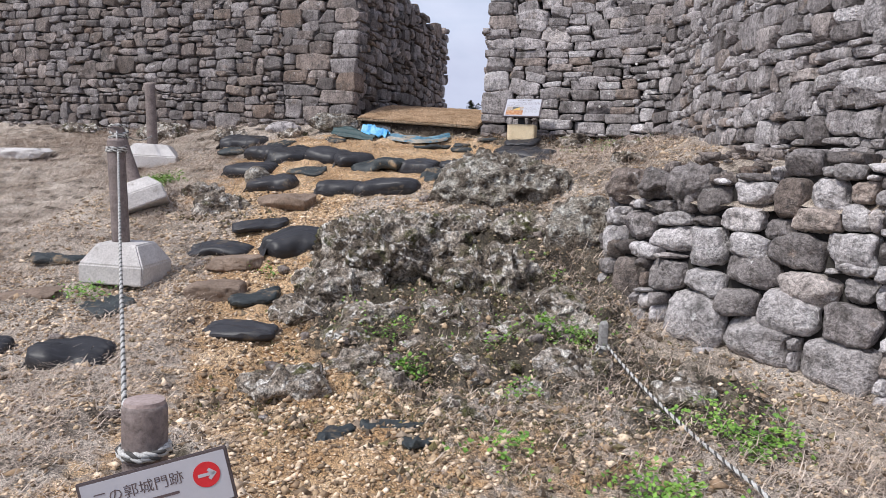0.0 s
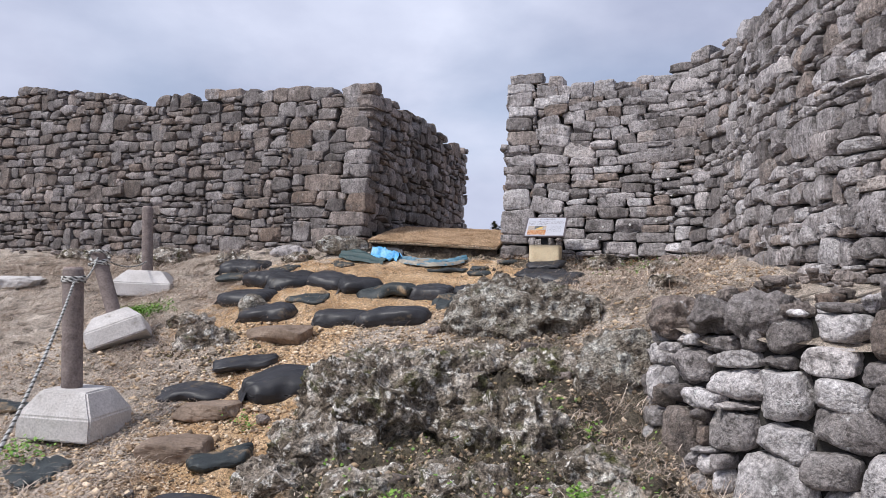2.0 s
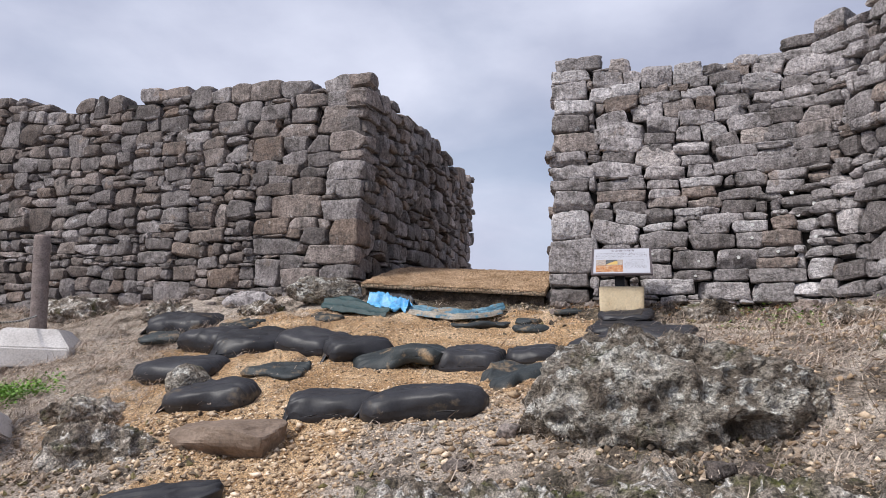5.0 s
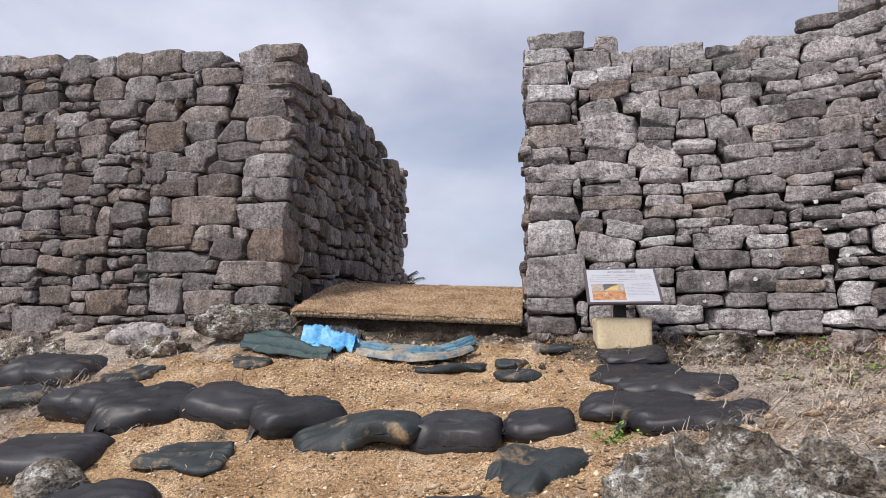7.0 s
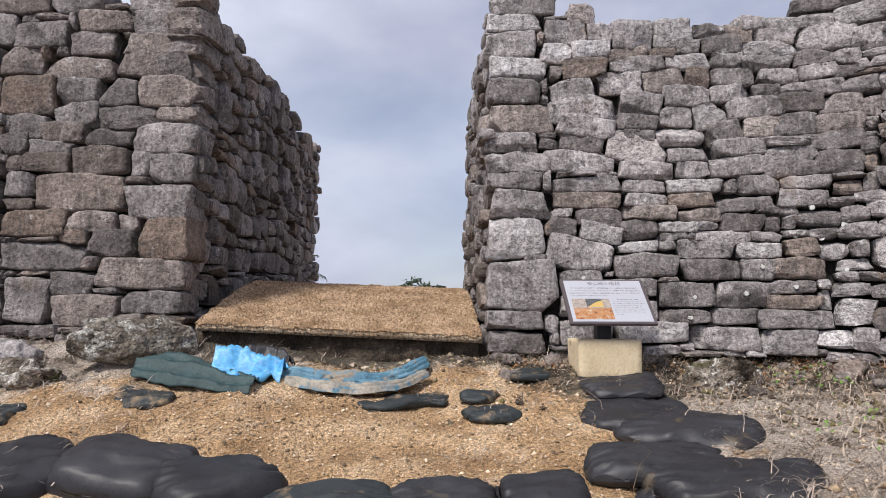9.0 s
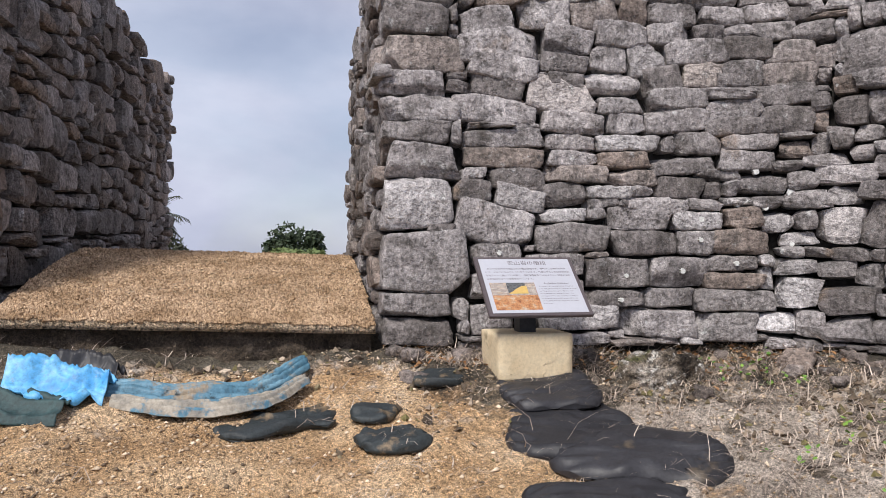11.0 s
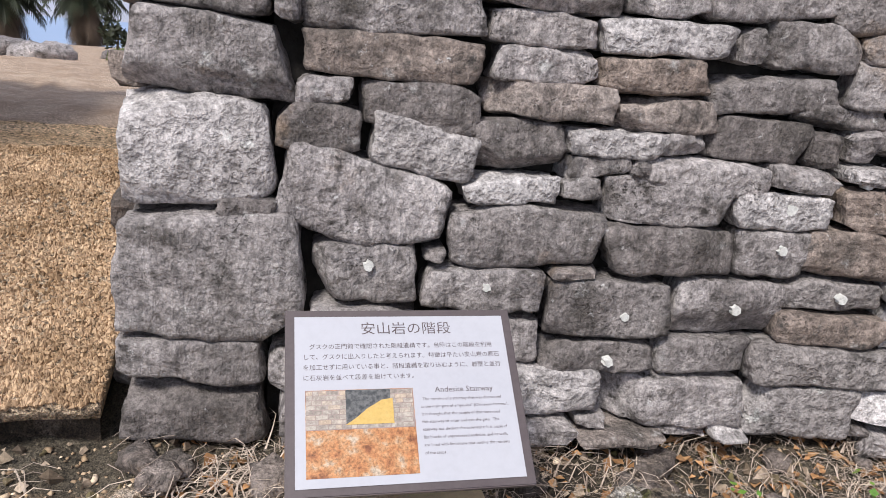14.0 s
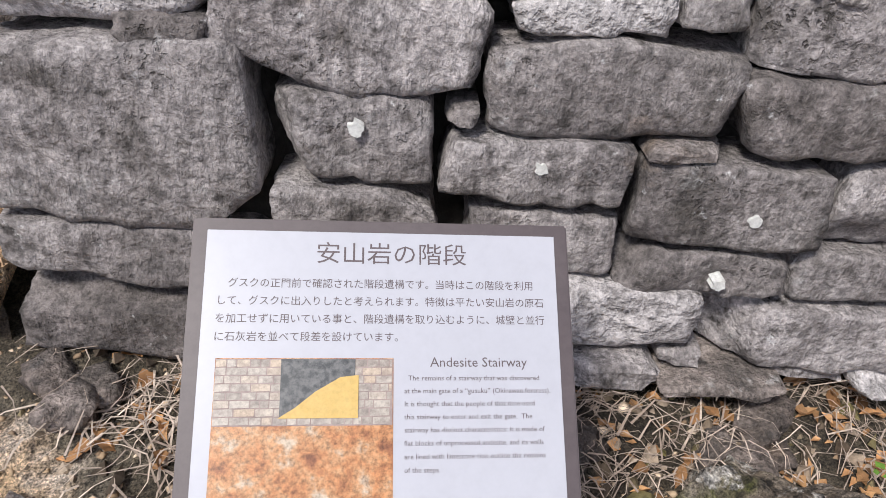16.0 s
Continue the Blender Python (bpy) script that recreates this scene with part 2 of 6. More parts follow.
concrete_mat = surface("pale_concrete", [(0.3, (0.46, 0.43, 0.41)), (0.7, (0.62, 0.59, 0.57))], 4, 60, 0.25, 0.85, 0.3, 0.006, 0.2, 60, None, (((0.30, 0.27, 0.24), 5, 0.62, 0.75),))
plinth_mat = surface("cream_stone_plinth", [(0.3, (0.64, 0.50, 0.31)), (0.7, (0.78, 0.66, 0.46))], 5, 50, 0.12, 0.8, 0.25, 0.006, 0.15, 60, None, (((0.36, 0.28, 0.17), 7, 0.60, 0.72),))
post_mat = surface("imitation_wood_concrete", [(0.3, (0.16, 0.125, 0.115)), (0.7, (0.26, 0.215, 0.20))], 12, 50, 0.35, 0.85, 0.6, 0.012)
post_cap_mat = surface("post_end_grain", [(0.3, (0.30, 0.23, 0.21)), (0.7, (0.40, 0.32, 0.30))], 12, 50, 0.25, 0.85, 0.3, 0.006)
rope_mat = surface("white_rope", [(0.3, (0.42, 0.41, 0.39)), (0.7, (0.62, 0.61, 0.59))], 20, 120, 0.3, 0.9, 0.5, 0.004)
dark_rope_mat = surface("dark_rope_strand", [(0.3, (0.05, 0.048, 0.045)), (0.7, (0.11, 0.105, 0.10))], 20, 120, 0.3, 0.9, 0.5, 0.004)
fallen_mat = surface("fallen_leaf", [(0.3, (0.34, 0.17, 0.07)), (0.7, (0.55, 0.34, 0.17))], 8, 60, 0.3, 0.8, 0.1, 0.002, 0, 30, [(0, (0.5, 0.45, 0.4)), (1, (1.3, 1.25, 1.2))])
board_mat = surface("sign_white", [(0.3, (0.47, 0.475, 0.52)), (0.7, (0.50, 0.505, 0.55))], 3, 40, 0.03, 0.35, 0.02, 0.001)
frame_mat = surface("sign_frame_brown", [(0.3, (0.085, 0.066, 0.07)), (0.7, (0.11, 0.088, 0.09))], 8, 60, 0.1, 0.45, 0.05, 0.001)
ink_mat = surface("sign_ink_brown", [(0.3, (0.10, 0.075, 0.08)), (0.7, (0.12, 0.09, 0.095))], 8, 60, 0.05, 0.5, 0.0, 0.001)
red_mat = surface("sign_red", [(0.3, (0.60, 0.02, 0.03)), (0.7, (0.66, 0.03, 0.04))], 8, 60, 0.05, 0.4, 0.0, 0.001)
photo_wall_mat = surface("photo_grey_stone", [(0.4, (0.34, 0.30, 0.27)), (0.6, (0.47, 0.43, 0.38))], 60, 160, 0.25, 0.4, 0.0, 0.001, 0, 30, [(0, (0.75, 0.72, 0.70)), (0.7, (1.1, 1.08, 1.05)), (1, (1.1, 0.95, 0.8))])
photo_dark_mat = surface("photo_dark_stone", [(0.4, (0.05, 0.055, 0.06)), (0.6, (0.15, 0.15, 0.15))], 90, 120, 0.2, 0.4, 0.0, 0.001)
photo_sand_mat = surface("photo_yellow_sand", [(0.3, (0.58, 0.38, 0.10)), (0.7, (0.66, 0.46, 0.16))], 20, 120, 0.1, 0.4, 0.0, 0.001)
photo_earth_mat = surface("photo_orange_earth", [(0.35, (0.24, 0.09, 0.04)), (0.45, (0.46, 0.20, 0.08)), (0.56, (0.50, 0.27, 0.13)), (0.66, (0.50, 0.40, 0.30))], 26, 150, 0.5, 0.4, 0.0, 0.001)
brown_stone_mat = surface("andesite_brown", [(0.3, (0.15, 0.105, 0.075)), (0.7, (0.27, 0.20, 0.15))], 4, 40, 0.3, 0.8, 0.4, 0.01, 0.2, 50)
straw_mat = surface("dry_grass", [(0.3, (0.42, 0.35, 0.29)), (0.7, (0.70, 0.62, 0.54))], 3, 50, 0.3, 0.85, 0.0, 0.001, 0, 30, [(0, (0.55, 0.5, 0.48)), (1, (1.25, 1.2, 1.15))])
leaf_mat = surface("green_weed", [(0.3, (0.12, 0.26, 0.04)), (0.7, (0.24, 0.42, 0.08))], 6, 60, 0.3, 0.6, 0.1, 0.002, 0, 30, [(0, (0.6, 0.7, 0.6)), (1, (1.3, 1.2, 1.0))])
pebble_mat = surface("limestone_gravel", [(0.3, (0.45, 0.36, 0.27)), (0.7, (0.61, 0.515, 0.405))], 8, 60, 0.3, 0.9, 0.3, 0.005, 0, 30,
                     [(0.0, (0.28, 0.25, 0.22)), (0.3, (0.62, 0.52, 0.42)), (0.55, (0.98, 0.86, 0.70)), (0.75, (1.25, 1.17, 1.07)), (1.0, (1.8, 1.76, 1.7))])
palm_mat = surface("palm_frond", [(0.3, (0.016, 0.022, 0.011)), (0.7, (0.04, 0.05, 0.022))], 2, 30, 0.3, 0.7, 0.0, 0.001)
palm_dead_mat = surface("dead_palm_frond", [(0.3, (0.07, 0.05, 0.035)), (0.7, (0.14, 0.10, 0.07))], 2, 30, 0.3, 0.85, 0.0, 0.001)
shrub_mat = surface("dark_shrub_leaf", [(0.3, (0.018, 0.032, 0.014)), (0.7, (0.045, 0.07, 0.028))], 2, 30, 0.3, 0.7, 0.0, 0.001)
meadow_mat = surface("bright_grass", [(0.3, (0.11, 0.16, 0.05)), (0.7, (0.21, 0.26, 0.10))], 1, 30, 0.3, 0.8, 0.0, 0.001)
metal_mat = surface("black_steel", [(0.3, (0.02, 0.02, 0.022)), (0.7, (0.035, 0.035, 0.037))], 8, 60, 0.2, 0.5, 0.05, 0.001, metal=0.6)
sea_mat = surface("sea_water", [(0.3, (0.20, 0.32, 0.52)), (0.7, (0.24, 0.36, 0.56))], 0.01, 0.3, 0.1, 0.35, 0.1, 0.2)
crumb_mat = surface("crusted_crumbs", [(0.3, (0.16, 0.125, 0.095)), (0.7, (0.28, 0.235, 0.19))], 6, 60, 0.4, 0.95, 0.4, 0.006, 0, 30,
                    [(0.0, (0.3, 0.27, 0.24)), (0.45, (0.7, 0.64, 0.56)), (0.6, (0.8, 0.85, 0.4)), (0.7, (1.2, 1.12, 1.02)), (1.0, (2.3, 2.25, 2.15))])
dot_mat = surface("white_lichen", [(0.3, (0.6, 0.6, 0.57)), (0.7, (0.78, 0.78, 0.75))], 30, 90, 0.2, 0.9, 0.3, 0.003)


# ---------------------------------------------------------------- shaping helpers
def lattice(ix, iy, iz):
    n = ix * 374761393 + iy * 668265263 + iz * 2147483647 % 1274126177
    n = (n ^ (n >> 13)) * 1274126177
    n = n & 0x7fffffff
    n = ((n ^ (n >> 16)) * 73244475) & 0x7fffffff
    return n / 0x7fffffff


def value_noise(p):
    """Smooth noise from 0 to 1 at the rows of p."""
    p = np.asarray(p, float)
    i = np.floor(p).astype(np.int64)
    f = p - i
    f = f * f * (3 - 2 * f)
    out = np.zeros(len(p))
    for dx in (0, 1):
        for dy in (0, 1):
            for dz in (0, 1):
                w = (f[:, 0] if dx else 1 - f[:, 0]) * (f[:, 1] if dy else 1 - f[:, 1]) * (f[:, 2] if dz else 1 - f[:, 2])
                out += w * lattice(i[:, 0] + dx, i[:, 1] + dy, i[:, 2] + dz)
    return out


def fbm(p, octaves=4, gain=0.5):
    total, amp, norm = 0.0, 1.0, 0.0
    p = np.asarray(p, float)
    for k in range(octaves):
        total = total + amp * (value_noise(p * 2 ** k + 17.3 * k) - 0.5)
        norm += amp
        amp *= gain
    return total / norm * 2


def mesh_of(name, verts, faces, material, smooth=True):
    me = bpy.data.meshes.new(name)
    me.from_pydata([tuple(v) for v in np.asarray(verts).tolist()], [], [tuple(f) for f in (faces.tolist() if isinstance(faces, np.ndarray) else faces)])
    me.materials.append(material)
    if smooth:
        me.polygons.foreach_set("use_smooth", [True] * len(me.polygons))
    me.update()
    return me


def thing(name, verts, faces, material, label="", category="", group="", kind="", smooth=True):
    return tagged(new(name, mesh_of(name, verts, faces, material, smooth)), label, category, group, kind)


def part(name, bm, material, parent, label=""):
    me = bpy.data.meshes.new(name)
    bm.to_mesh(me)
    bm.free()
    me.materials.append(material)
    ob = new(name, me)
    ob.parent = parent
    return tagged(ob, label)


def part_of(name, verts, faces, material, parent, label="", smooth=True):
    ob = new(name, mesh_of(name, verts, faces, material, smooth))
    ob.parent = parent
    return tagged(ob, label)


def empty(name, m, label, category, group="", kind=""):
    ob = new(name)
    ob.matrix_world = m
    ob.empty_display_size = 0.1
    return tagged(ob, label, category, group, kind)


CUBES = {}


def cube_grid(n):
    """A cube from -1 to 1 with n by n squares on each side."""
    if n not in CUBES:
        index, verts, faces = {}, [], []

        def vert(c):
            if c not in index:
                index[c] = len(verts)
                verts.append([2 * v / n - 1 for v in c])
            return index[c]
        for axis in range(3):
            for side in (0, n):
                for a in range(n):
                    for b in range(n):
                        quad = []
                        for da, db in ((0, 0), (1, 0), (1, 1), (0, 1)):
                            c = [0, 0, 0]
                            c[axis], c[(axis + 1) % 3], c[(axis + 2) % 3] = side, a + da, b + db
                            quad.append(vert(tuple(c)))
                        faces.append(quad if side else quad[::-1])
        CUBES[n] = (np.array(verts), np.array(faces))
    return CUBES[n]


def pebble_box(n, size, power=6.0, rough=0.06, seed=0.0, skew=0.1, fine=0.0, lens=0.0, cuts=0):
    """A rounded, uneven block of that size round its middle."""
    c, faces = cube_grid(n)
    r = (np.abs(c) ** power).sum(1) ** (1 / power)
    q = c / r[:, None]
    rnd = np.random.RandomState(int(seed * 997) % 2 ** 31)
    k = rnd.uniform(-skew, skew, 6)
    q = q * np.stack([1 + k[0] * q[:, 2], np.ones(len(q)), 1 + k[1] * q[:, 0]], 1) + np.stack([k[2] * q[:, 2], np.zeros(len(q)), k[3] * q[:, 0]], 1) * 0.6
    for _ in range(cuts):
        d = rnd.normal(0, 1, 3) * np.array([1.0, 1.3, 1.0])
        d /= np.linalg.norm(d)
        far = (q @ d).max()
        over = np.clip(q @ d - far * rnd.uniform(0.72, 0.94), 0, None)
        q = q - over[:, None] * d
    q[:, 2] *= 1 - lens * np.abs(q[:, 0]) ** 2.2
    q[:, 1] *= 1 - 0.35 * lens * np.abs(q[:, 2]) ** 2
    half = np.array(size) / 2
    p = q * half
    s = 2.2 / max(min(size[0], size[2]), 0.05)
    shift = fbm(p * s * 0.8 + seed * 13.7, 3)
    p = p * (1 + rough * shift[:, None] * 2)
    if fine:
        d = fbm(p * 14 + seed * 5.1, 4, 0.6)
        p = p + q / np.linalg.norm(q, axis=1)[:, None] * (d * fine)[:, None]
    return p, faces


def tube(points, radius, sides=8, twist=0.0, lump=0.0):
    """A round bar along points; radius may be one number or one for each point."""
    pts = [Vector(p) for p in points]
    rad = radius if isinstance(radius, (list, tuple)) else [radius] * len(pts)
    verts, faces = [], []
    for i, p in enumerate(pts):
        d = (pts[min(i + 1, len(pts) - 1)] - pts[max(i - 1, 0)]).normalized()
        a = d.cross(Vector((0, 0, 1)) if abs(d.z) < 0.95 else Vector((1, 0, 0))).normalized()
        b = d.cross(a)
        for k in range(sides):
            t = 2 * math.pi * k / sides + twist * i
            r = rad[i] * (1 + lump * math.cos(3 * (2 * math.pi * k / sides)))
            verts.append(p + a * math.cos(t) * r + b * math.sin(t) * r)
    for i in range(len(pts) - 1):
        for k in range(sides):
            faces.append((i * sides + k, i * sides + (k + 1) % sides, (i + 1) * sides + (k + 1) % sides, (i + 1) * sides + k))
    faces.append(tuple(range(sides))[::-1])
    faces.append(tuple((len(pts) - 1) * sides + k for k in range(sides)))
    return [tuple(v) for v in verts], faces


def smoothstep(a, b, x):
    t = np.clip((np.asarray(x, float) - a) / (b - a), 0, 1)
    return t * t * (3 - 2 * t)


# ---------------------------------------------------------------- the lie of the land
GROUND_NEAR = [
    (0.0, 0.0, 0.0), (-4.0, 0.0, -0.05), (4.0, 0.0, 0.05), (0.0, 3.4, 0.03), (-2.2, 3.6, 0.03), (2.3, 4.1, 0.03), (3.4, 4.27, 0.0),
    (0.6, 5.47, 0.15), (-1.5, 5.47, 0.17), (-3.5, 5.37, 0.15), (1.9, 6.17, 0.2), (2.6, 5.2, 0.08), (-1.27, 7.36, 0.47), (-1.8, 8.01, 0.66),
    (-2.74, 8.28, 0.59), (-2.6, 8.70, 0.76), (-3.4, 7.17, 0.35), (-4.1, 9.29, 0.84), (-7, 7.98, 0.58), (-10, 5.97, 0.33), (0.2, 6.98, 0.48), (1.2, 7.18, 0.65)]
GROUND_FAR = [
    (-1.49, 9.40, 1.14), (-0.67, 9.26, 1.19), (-2.25, 10.82, 1.44), (-1, 10.87, 1.58), (0.07, 10.73, 1.63), (0.84, 10.46, 1.66),
    (-3.4, 12.47, 1.87), (-2.6, 11.61, 1.72), (-4.8, 11.90, 1.42), (1.15, 11.68, 1.97), (-1.34, 12.62, 2.13), (-0.08, 12.57, 2.10), (1.2, 12.02, 2.16),
    (2.43, 12.02, 2.16), (3.1, 11.42, 2.16), (3.2, 10.42, 2.13), (2.2, 9.21, 1.84), (3.2, 8.62, 1.96), (2.6, 7.61, 1.54), (-1.7, 13.13, 2.41), (-4, 14.03, 2.33),
    (-8, 15.53, 2.29), (-12, 15.53, 2.27), (-10, 11.00, 1.29), (1, 9.00, 1.45)]


def lie_of_land(points):
    """A smooth height over the plan through spot heights."""
    p = np.array(points, float)
    xy, n = p[:, :2], len(p)
    a = np.zeros((n + 3, n + 3))
    a[:n, :n] = np.linalg.norm(xy[:, None] - xy[None], axis=2) - np.eye(n) * 0.05
    a[:n, n], a[n, :n] = 1, 1
    a[:n, n + 1:], a[n + 1:, :n] = xy, xy.T
    w = np.linalg.solve(a, np.r_[p[:, 2], 0, 0, 0])

    def height(x, y):
        q = np.stack([np.clip(np.ravel(x), -13, 5), np.clip(np.ravel(y), -2, 16)], 1)
        return np.linalg.norm(q[:, None] - xy[None], axis=2) @ w[:n] + w[n] + q @ w[n + 1:]
    return height


slope_height = lie_of_land(GROUND_NEAR + GROUND_FAR)
PLATEAU = 2.80
FRONT_X = [-40, -9.8, -1.75, -1.65, 0.56, 0.66, 2.75, 3.05, 3.3, 3.5, 3.56, 3.6, 3.75, 4.1, 4.6, 6.8, 40]
FRONT_Y = [28, 16.7, 13.75, 13.45, 13.06, 13.0, 12.4, 12.25, 12.0, 11.6, 10.0, 8.0, 6.8, 5.4, 4.1, 0.5, -40]


def ground_height(x, y):
    """Slope before the walls, level ground behind them, falling away far off."""
    x, y = np.ravel(np.asarray(x, float)), np.ravel(np.asarray(y, float))
    out = np.empty(len(x))
    for i in range(0, len(x), 20000):
        out[i:i + 20000] = slope_height(x[i:i + 20000], y[i:i + 20000])
    behind = y - np.interp(x, FRONT_X, FRONT_Y)
    gate = np.clip(behind, 0, 1.4) / 1.4
    inner = 2.34 + 0.30 * gate + (PLATEAU - 2.64) * smoothstep(2.3, 3.1, behind)
    s = smoothstep(-0.02, 0.10, behind)
    out = out * (1 - s) + inner * s
    r = np.hypot(x, y - 10)
    return out - 0.3 * smoothstep(9, 32, r) * (behind > 0) - smoothstep(31, 150, r) * 75


def on_ground(x, y):
    return float(ground_height([x], [y])[0])


def grown(lo, hi, step, far, ratio=1.22):
    """Even steps from lo to hi, then wider and wider ones out to far on both sides."""
    mid = list(np.arange(lo, hi + step / 2, step))
    up, d = [], step
    while (up[-1] if up else hi) < far:
        d *= ratio
        up.append((up[-1] if up else hi) + d)
    down, d = [], step
    while (down[-1] if down else lo) > -far:
        d *= ratio
        down.append((down[-1] if down else lo) - d)
    return np.array(down[::-1] + mid + up)


def near_line(x, y, line):
    """The distance from the points to a line of corners."""
    best = np.full(len(x), 1e9)
    for (ax, ay), (bx, by) in zip(line, line[1:]):
        dx, dy = bx - ax, by - ay
        t = np.clip(((x - ax) * dx + (y - ay) * dy) / (dx * dx + dy * dy), 0, 1)
        best = np.minimum(best, np.hypot(x - ax - t * dx, y - ay - t * dy))
    return best


GRID = {}


def surface_height(x, y):
    """The height of the ground's own sheet."""
    xs, ys, z = GRID["xs"], GRID["ys"], GRID["z"]
    i, j = int(np.searchsorted(xs, x)) - 1, int(np.searchsorted(ys, y)) - 1
    u, v = (x - xs[i]) / (xs[i + 1] - xs[i]), (y - ys[j]) / (ys[j + 1] - ys[j])
    return float((z[j, i] * (1 - u) + z[j, i + 1] * u) * (1 - v) + (z[j + 1, i] * (1 - u) + z[j + 1, i + 1] * u) * v)


TRAIL = [(-0.3, 1.0), (-0.5, 3.8), (-1.4, 5.6), (-1.9, 7.3), (-1.9, 8.9), (-1.6, 10.1), (-1.0, 11.2), (-0.4, 12.6)]


def build_ground():
    xs, ys = grown(-6.2, 4.0, 0.05, 3200), grown(1.6, 13.4, 0.05, 3200)
    gx, gy = np.meshgrid(xs, ys)
    x, y = gx.ravel(), gy.ravel()
    z = ground_height(x, y)
    close = smoothstep(30, 12, np.hypot(x + 1, y - 7))
    flat = np.stack([x, y, np.zeros(len(x))], 1)
    z = z + close * (0.09 * fbm(flat * 1.3, 3) + 0.06 * fbm(flat * 6 + 9, 4, 0.7))
    trail = near_line(x, y, TRAIL)
    behind = y - np.interp(x, FRONT_X, FRONT_Y)
    rocky = np.maximum(np.exp(-(((x - 0.25) / 1.4) ** 2 + ((y - 6.5) / 1.9) ** 2) * 0.8), 0.75 * np.exp(-(((x - 1.6) / 0.9) ** 2 + ((y - 4.8) / 1.1) ** 2)))
    rocky = np.maximum(rocky, 0.5 * smoothstep(0.1, 0.5, fbm(flat * 0.8 + 31, 3)) * smoothstep(0.35, 0.9, trail) * smoothstep(9, 7, y))
    rough = smoothstep(0.15, 0.6, rocky)
    z = z + rough * (0.17 * (1 - np.abs(fbm(flat * 3.4 + 3, 4, 0.65)) * 2.2).clip(0, 1) ** 2 + 0.06 * fbm(flat * 11, 3, 0.6) - 0.04) * close
    z = z - smoothstep(0.75, 0.2, trail) * 0.03
    z = z - 0.04 * smoothstep(-0.26, -0.06, behind) * smoothstep(0.16, 0.04, behind) * smoothstep(1.2, 1.0, np.abs(x + 0.52))
    GRID.update(xs=xs, ys=ys, z=z.reshape(len(ys), len(xs)))
    nx = len(xs)
    i = np.arange((len(ys) - 1) * nx).reshape(len(ys) - 1, nx)[:, :-1].ravel()
    faces = np.stack([i, i + 1, i + nx + 1, i + nx], 1)
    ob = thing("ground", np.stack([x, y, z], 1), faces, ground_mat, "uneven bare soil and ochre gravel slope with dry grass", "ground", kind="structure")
    sand = smoothstep(1.0, 0.25, trail) * smoothstep(0.2, -0.1, behind) * 0.62
    sand = np.maximum(sand, np.exp(-(((x + 1.2) / 2.7) ** 4 + ((y - 11.2) / 1.9) ** 4)) * (0.66 + 0.3 * fbm(flat * 1.1 + 6, 3)) * (behind < 0))
    sand = np.maximum(sand, 0.42 * smoothstep(7, 4, y) * smoothstep(3.2, 0.5, np.abs(x + 0.6) + 1.6 * fbm(flat * 0.8 + 12, 3)) * (1 - rough * 0.7))
    # before the gate mat: dark soil, with the shade there put into its colour
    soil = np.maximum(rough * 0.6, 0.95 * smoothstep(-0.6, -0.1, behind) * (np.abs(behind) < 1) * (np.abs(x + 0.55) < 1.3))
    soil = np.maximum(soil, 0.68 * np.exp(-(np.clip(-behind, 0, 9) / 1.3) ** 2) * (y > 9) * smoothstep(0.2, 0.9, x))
    yard = smoothstep(0.9, 1.8, behind) * 0.9
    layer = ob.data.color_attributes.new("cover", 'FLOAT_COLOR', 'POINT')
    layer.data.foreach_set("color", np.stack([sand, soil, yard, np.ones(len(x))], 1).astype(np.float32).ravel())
    return ob


ground = build_ground()
s_verts, s_faces = [], []
for k in range(48):
    t = 2 * math.pi * k / 48
    s_verts += [(40 * math.cos(t), 40 * math.sin(t), -24), (4600 * math.cos(t), 4600 * math.sin(t), -24)]
    a, b = 2 * k, 2 * ((k + 1) % 48)
    s_faces.append((a, a + 1, b + 1, b))
thing("water", s_verts, s_faces, sea_mat, "pale blue sea under haze out to the horizon", "sea", kind="structure")


# ---------------------------------------------------------------- dry stone walls
class Line:
    """A wall's foot in plan, measured along its length; the inside of the wall lies to the left of its run, or to the right."""

    def __init__(self, corners, inward):
        self.c = np.array(corners, float)
        seg = np.diff(self.c, axis=0)
        self.s = np.r_[0, np.cumsum(np.hypot(seg[:, 0], seg[:, 1]))]
        self.inward = inward

    def at(self, s):
        x, y = np.interp(s, self.s, self.c[:, 0]), np.interp(s, self.s, self.c[:, 1])
        e = 0.22
        dx = np.interp(s + e, self.s, self.c[:, 0]) - np.interp(s - e, self.s, self.c[:, 0])
        dy = np.interp(s + e, self.s, self.c[:, 1]) - np.interp(s - e, self.s, self.c[:, 1])
        n = math.hypot(dx, dy) or 1
        u = np.array([dx / n, dy / n, 0])
        return np.array([x, y, 0]), u, np.array([-u[1], u[0], 0]) * self.inward


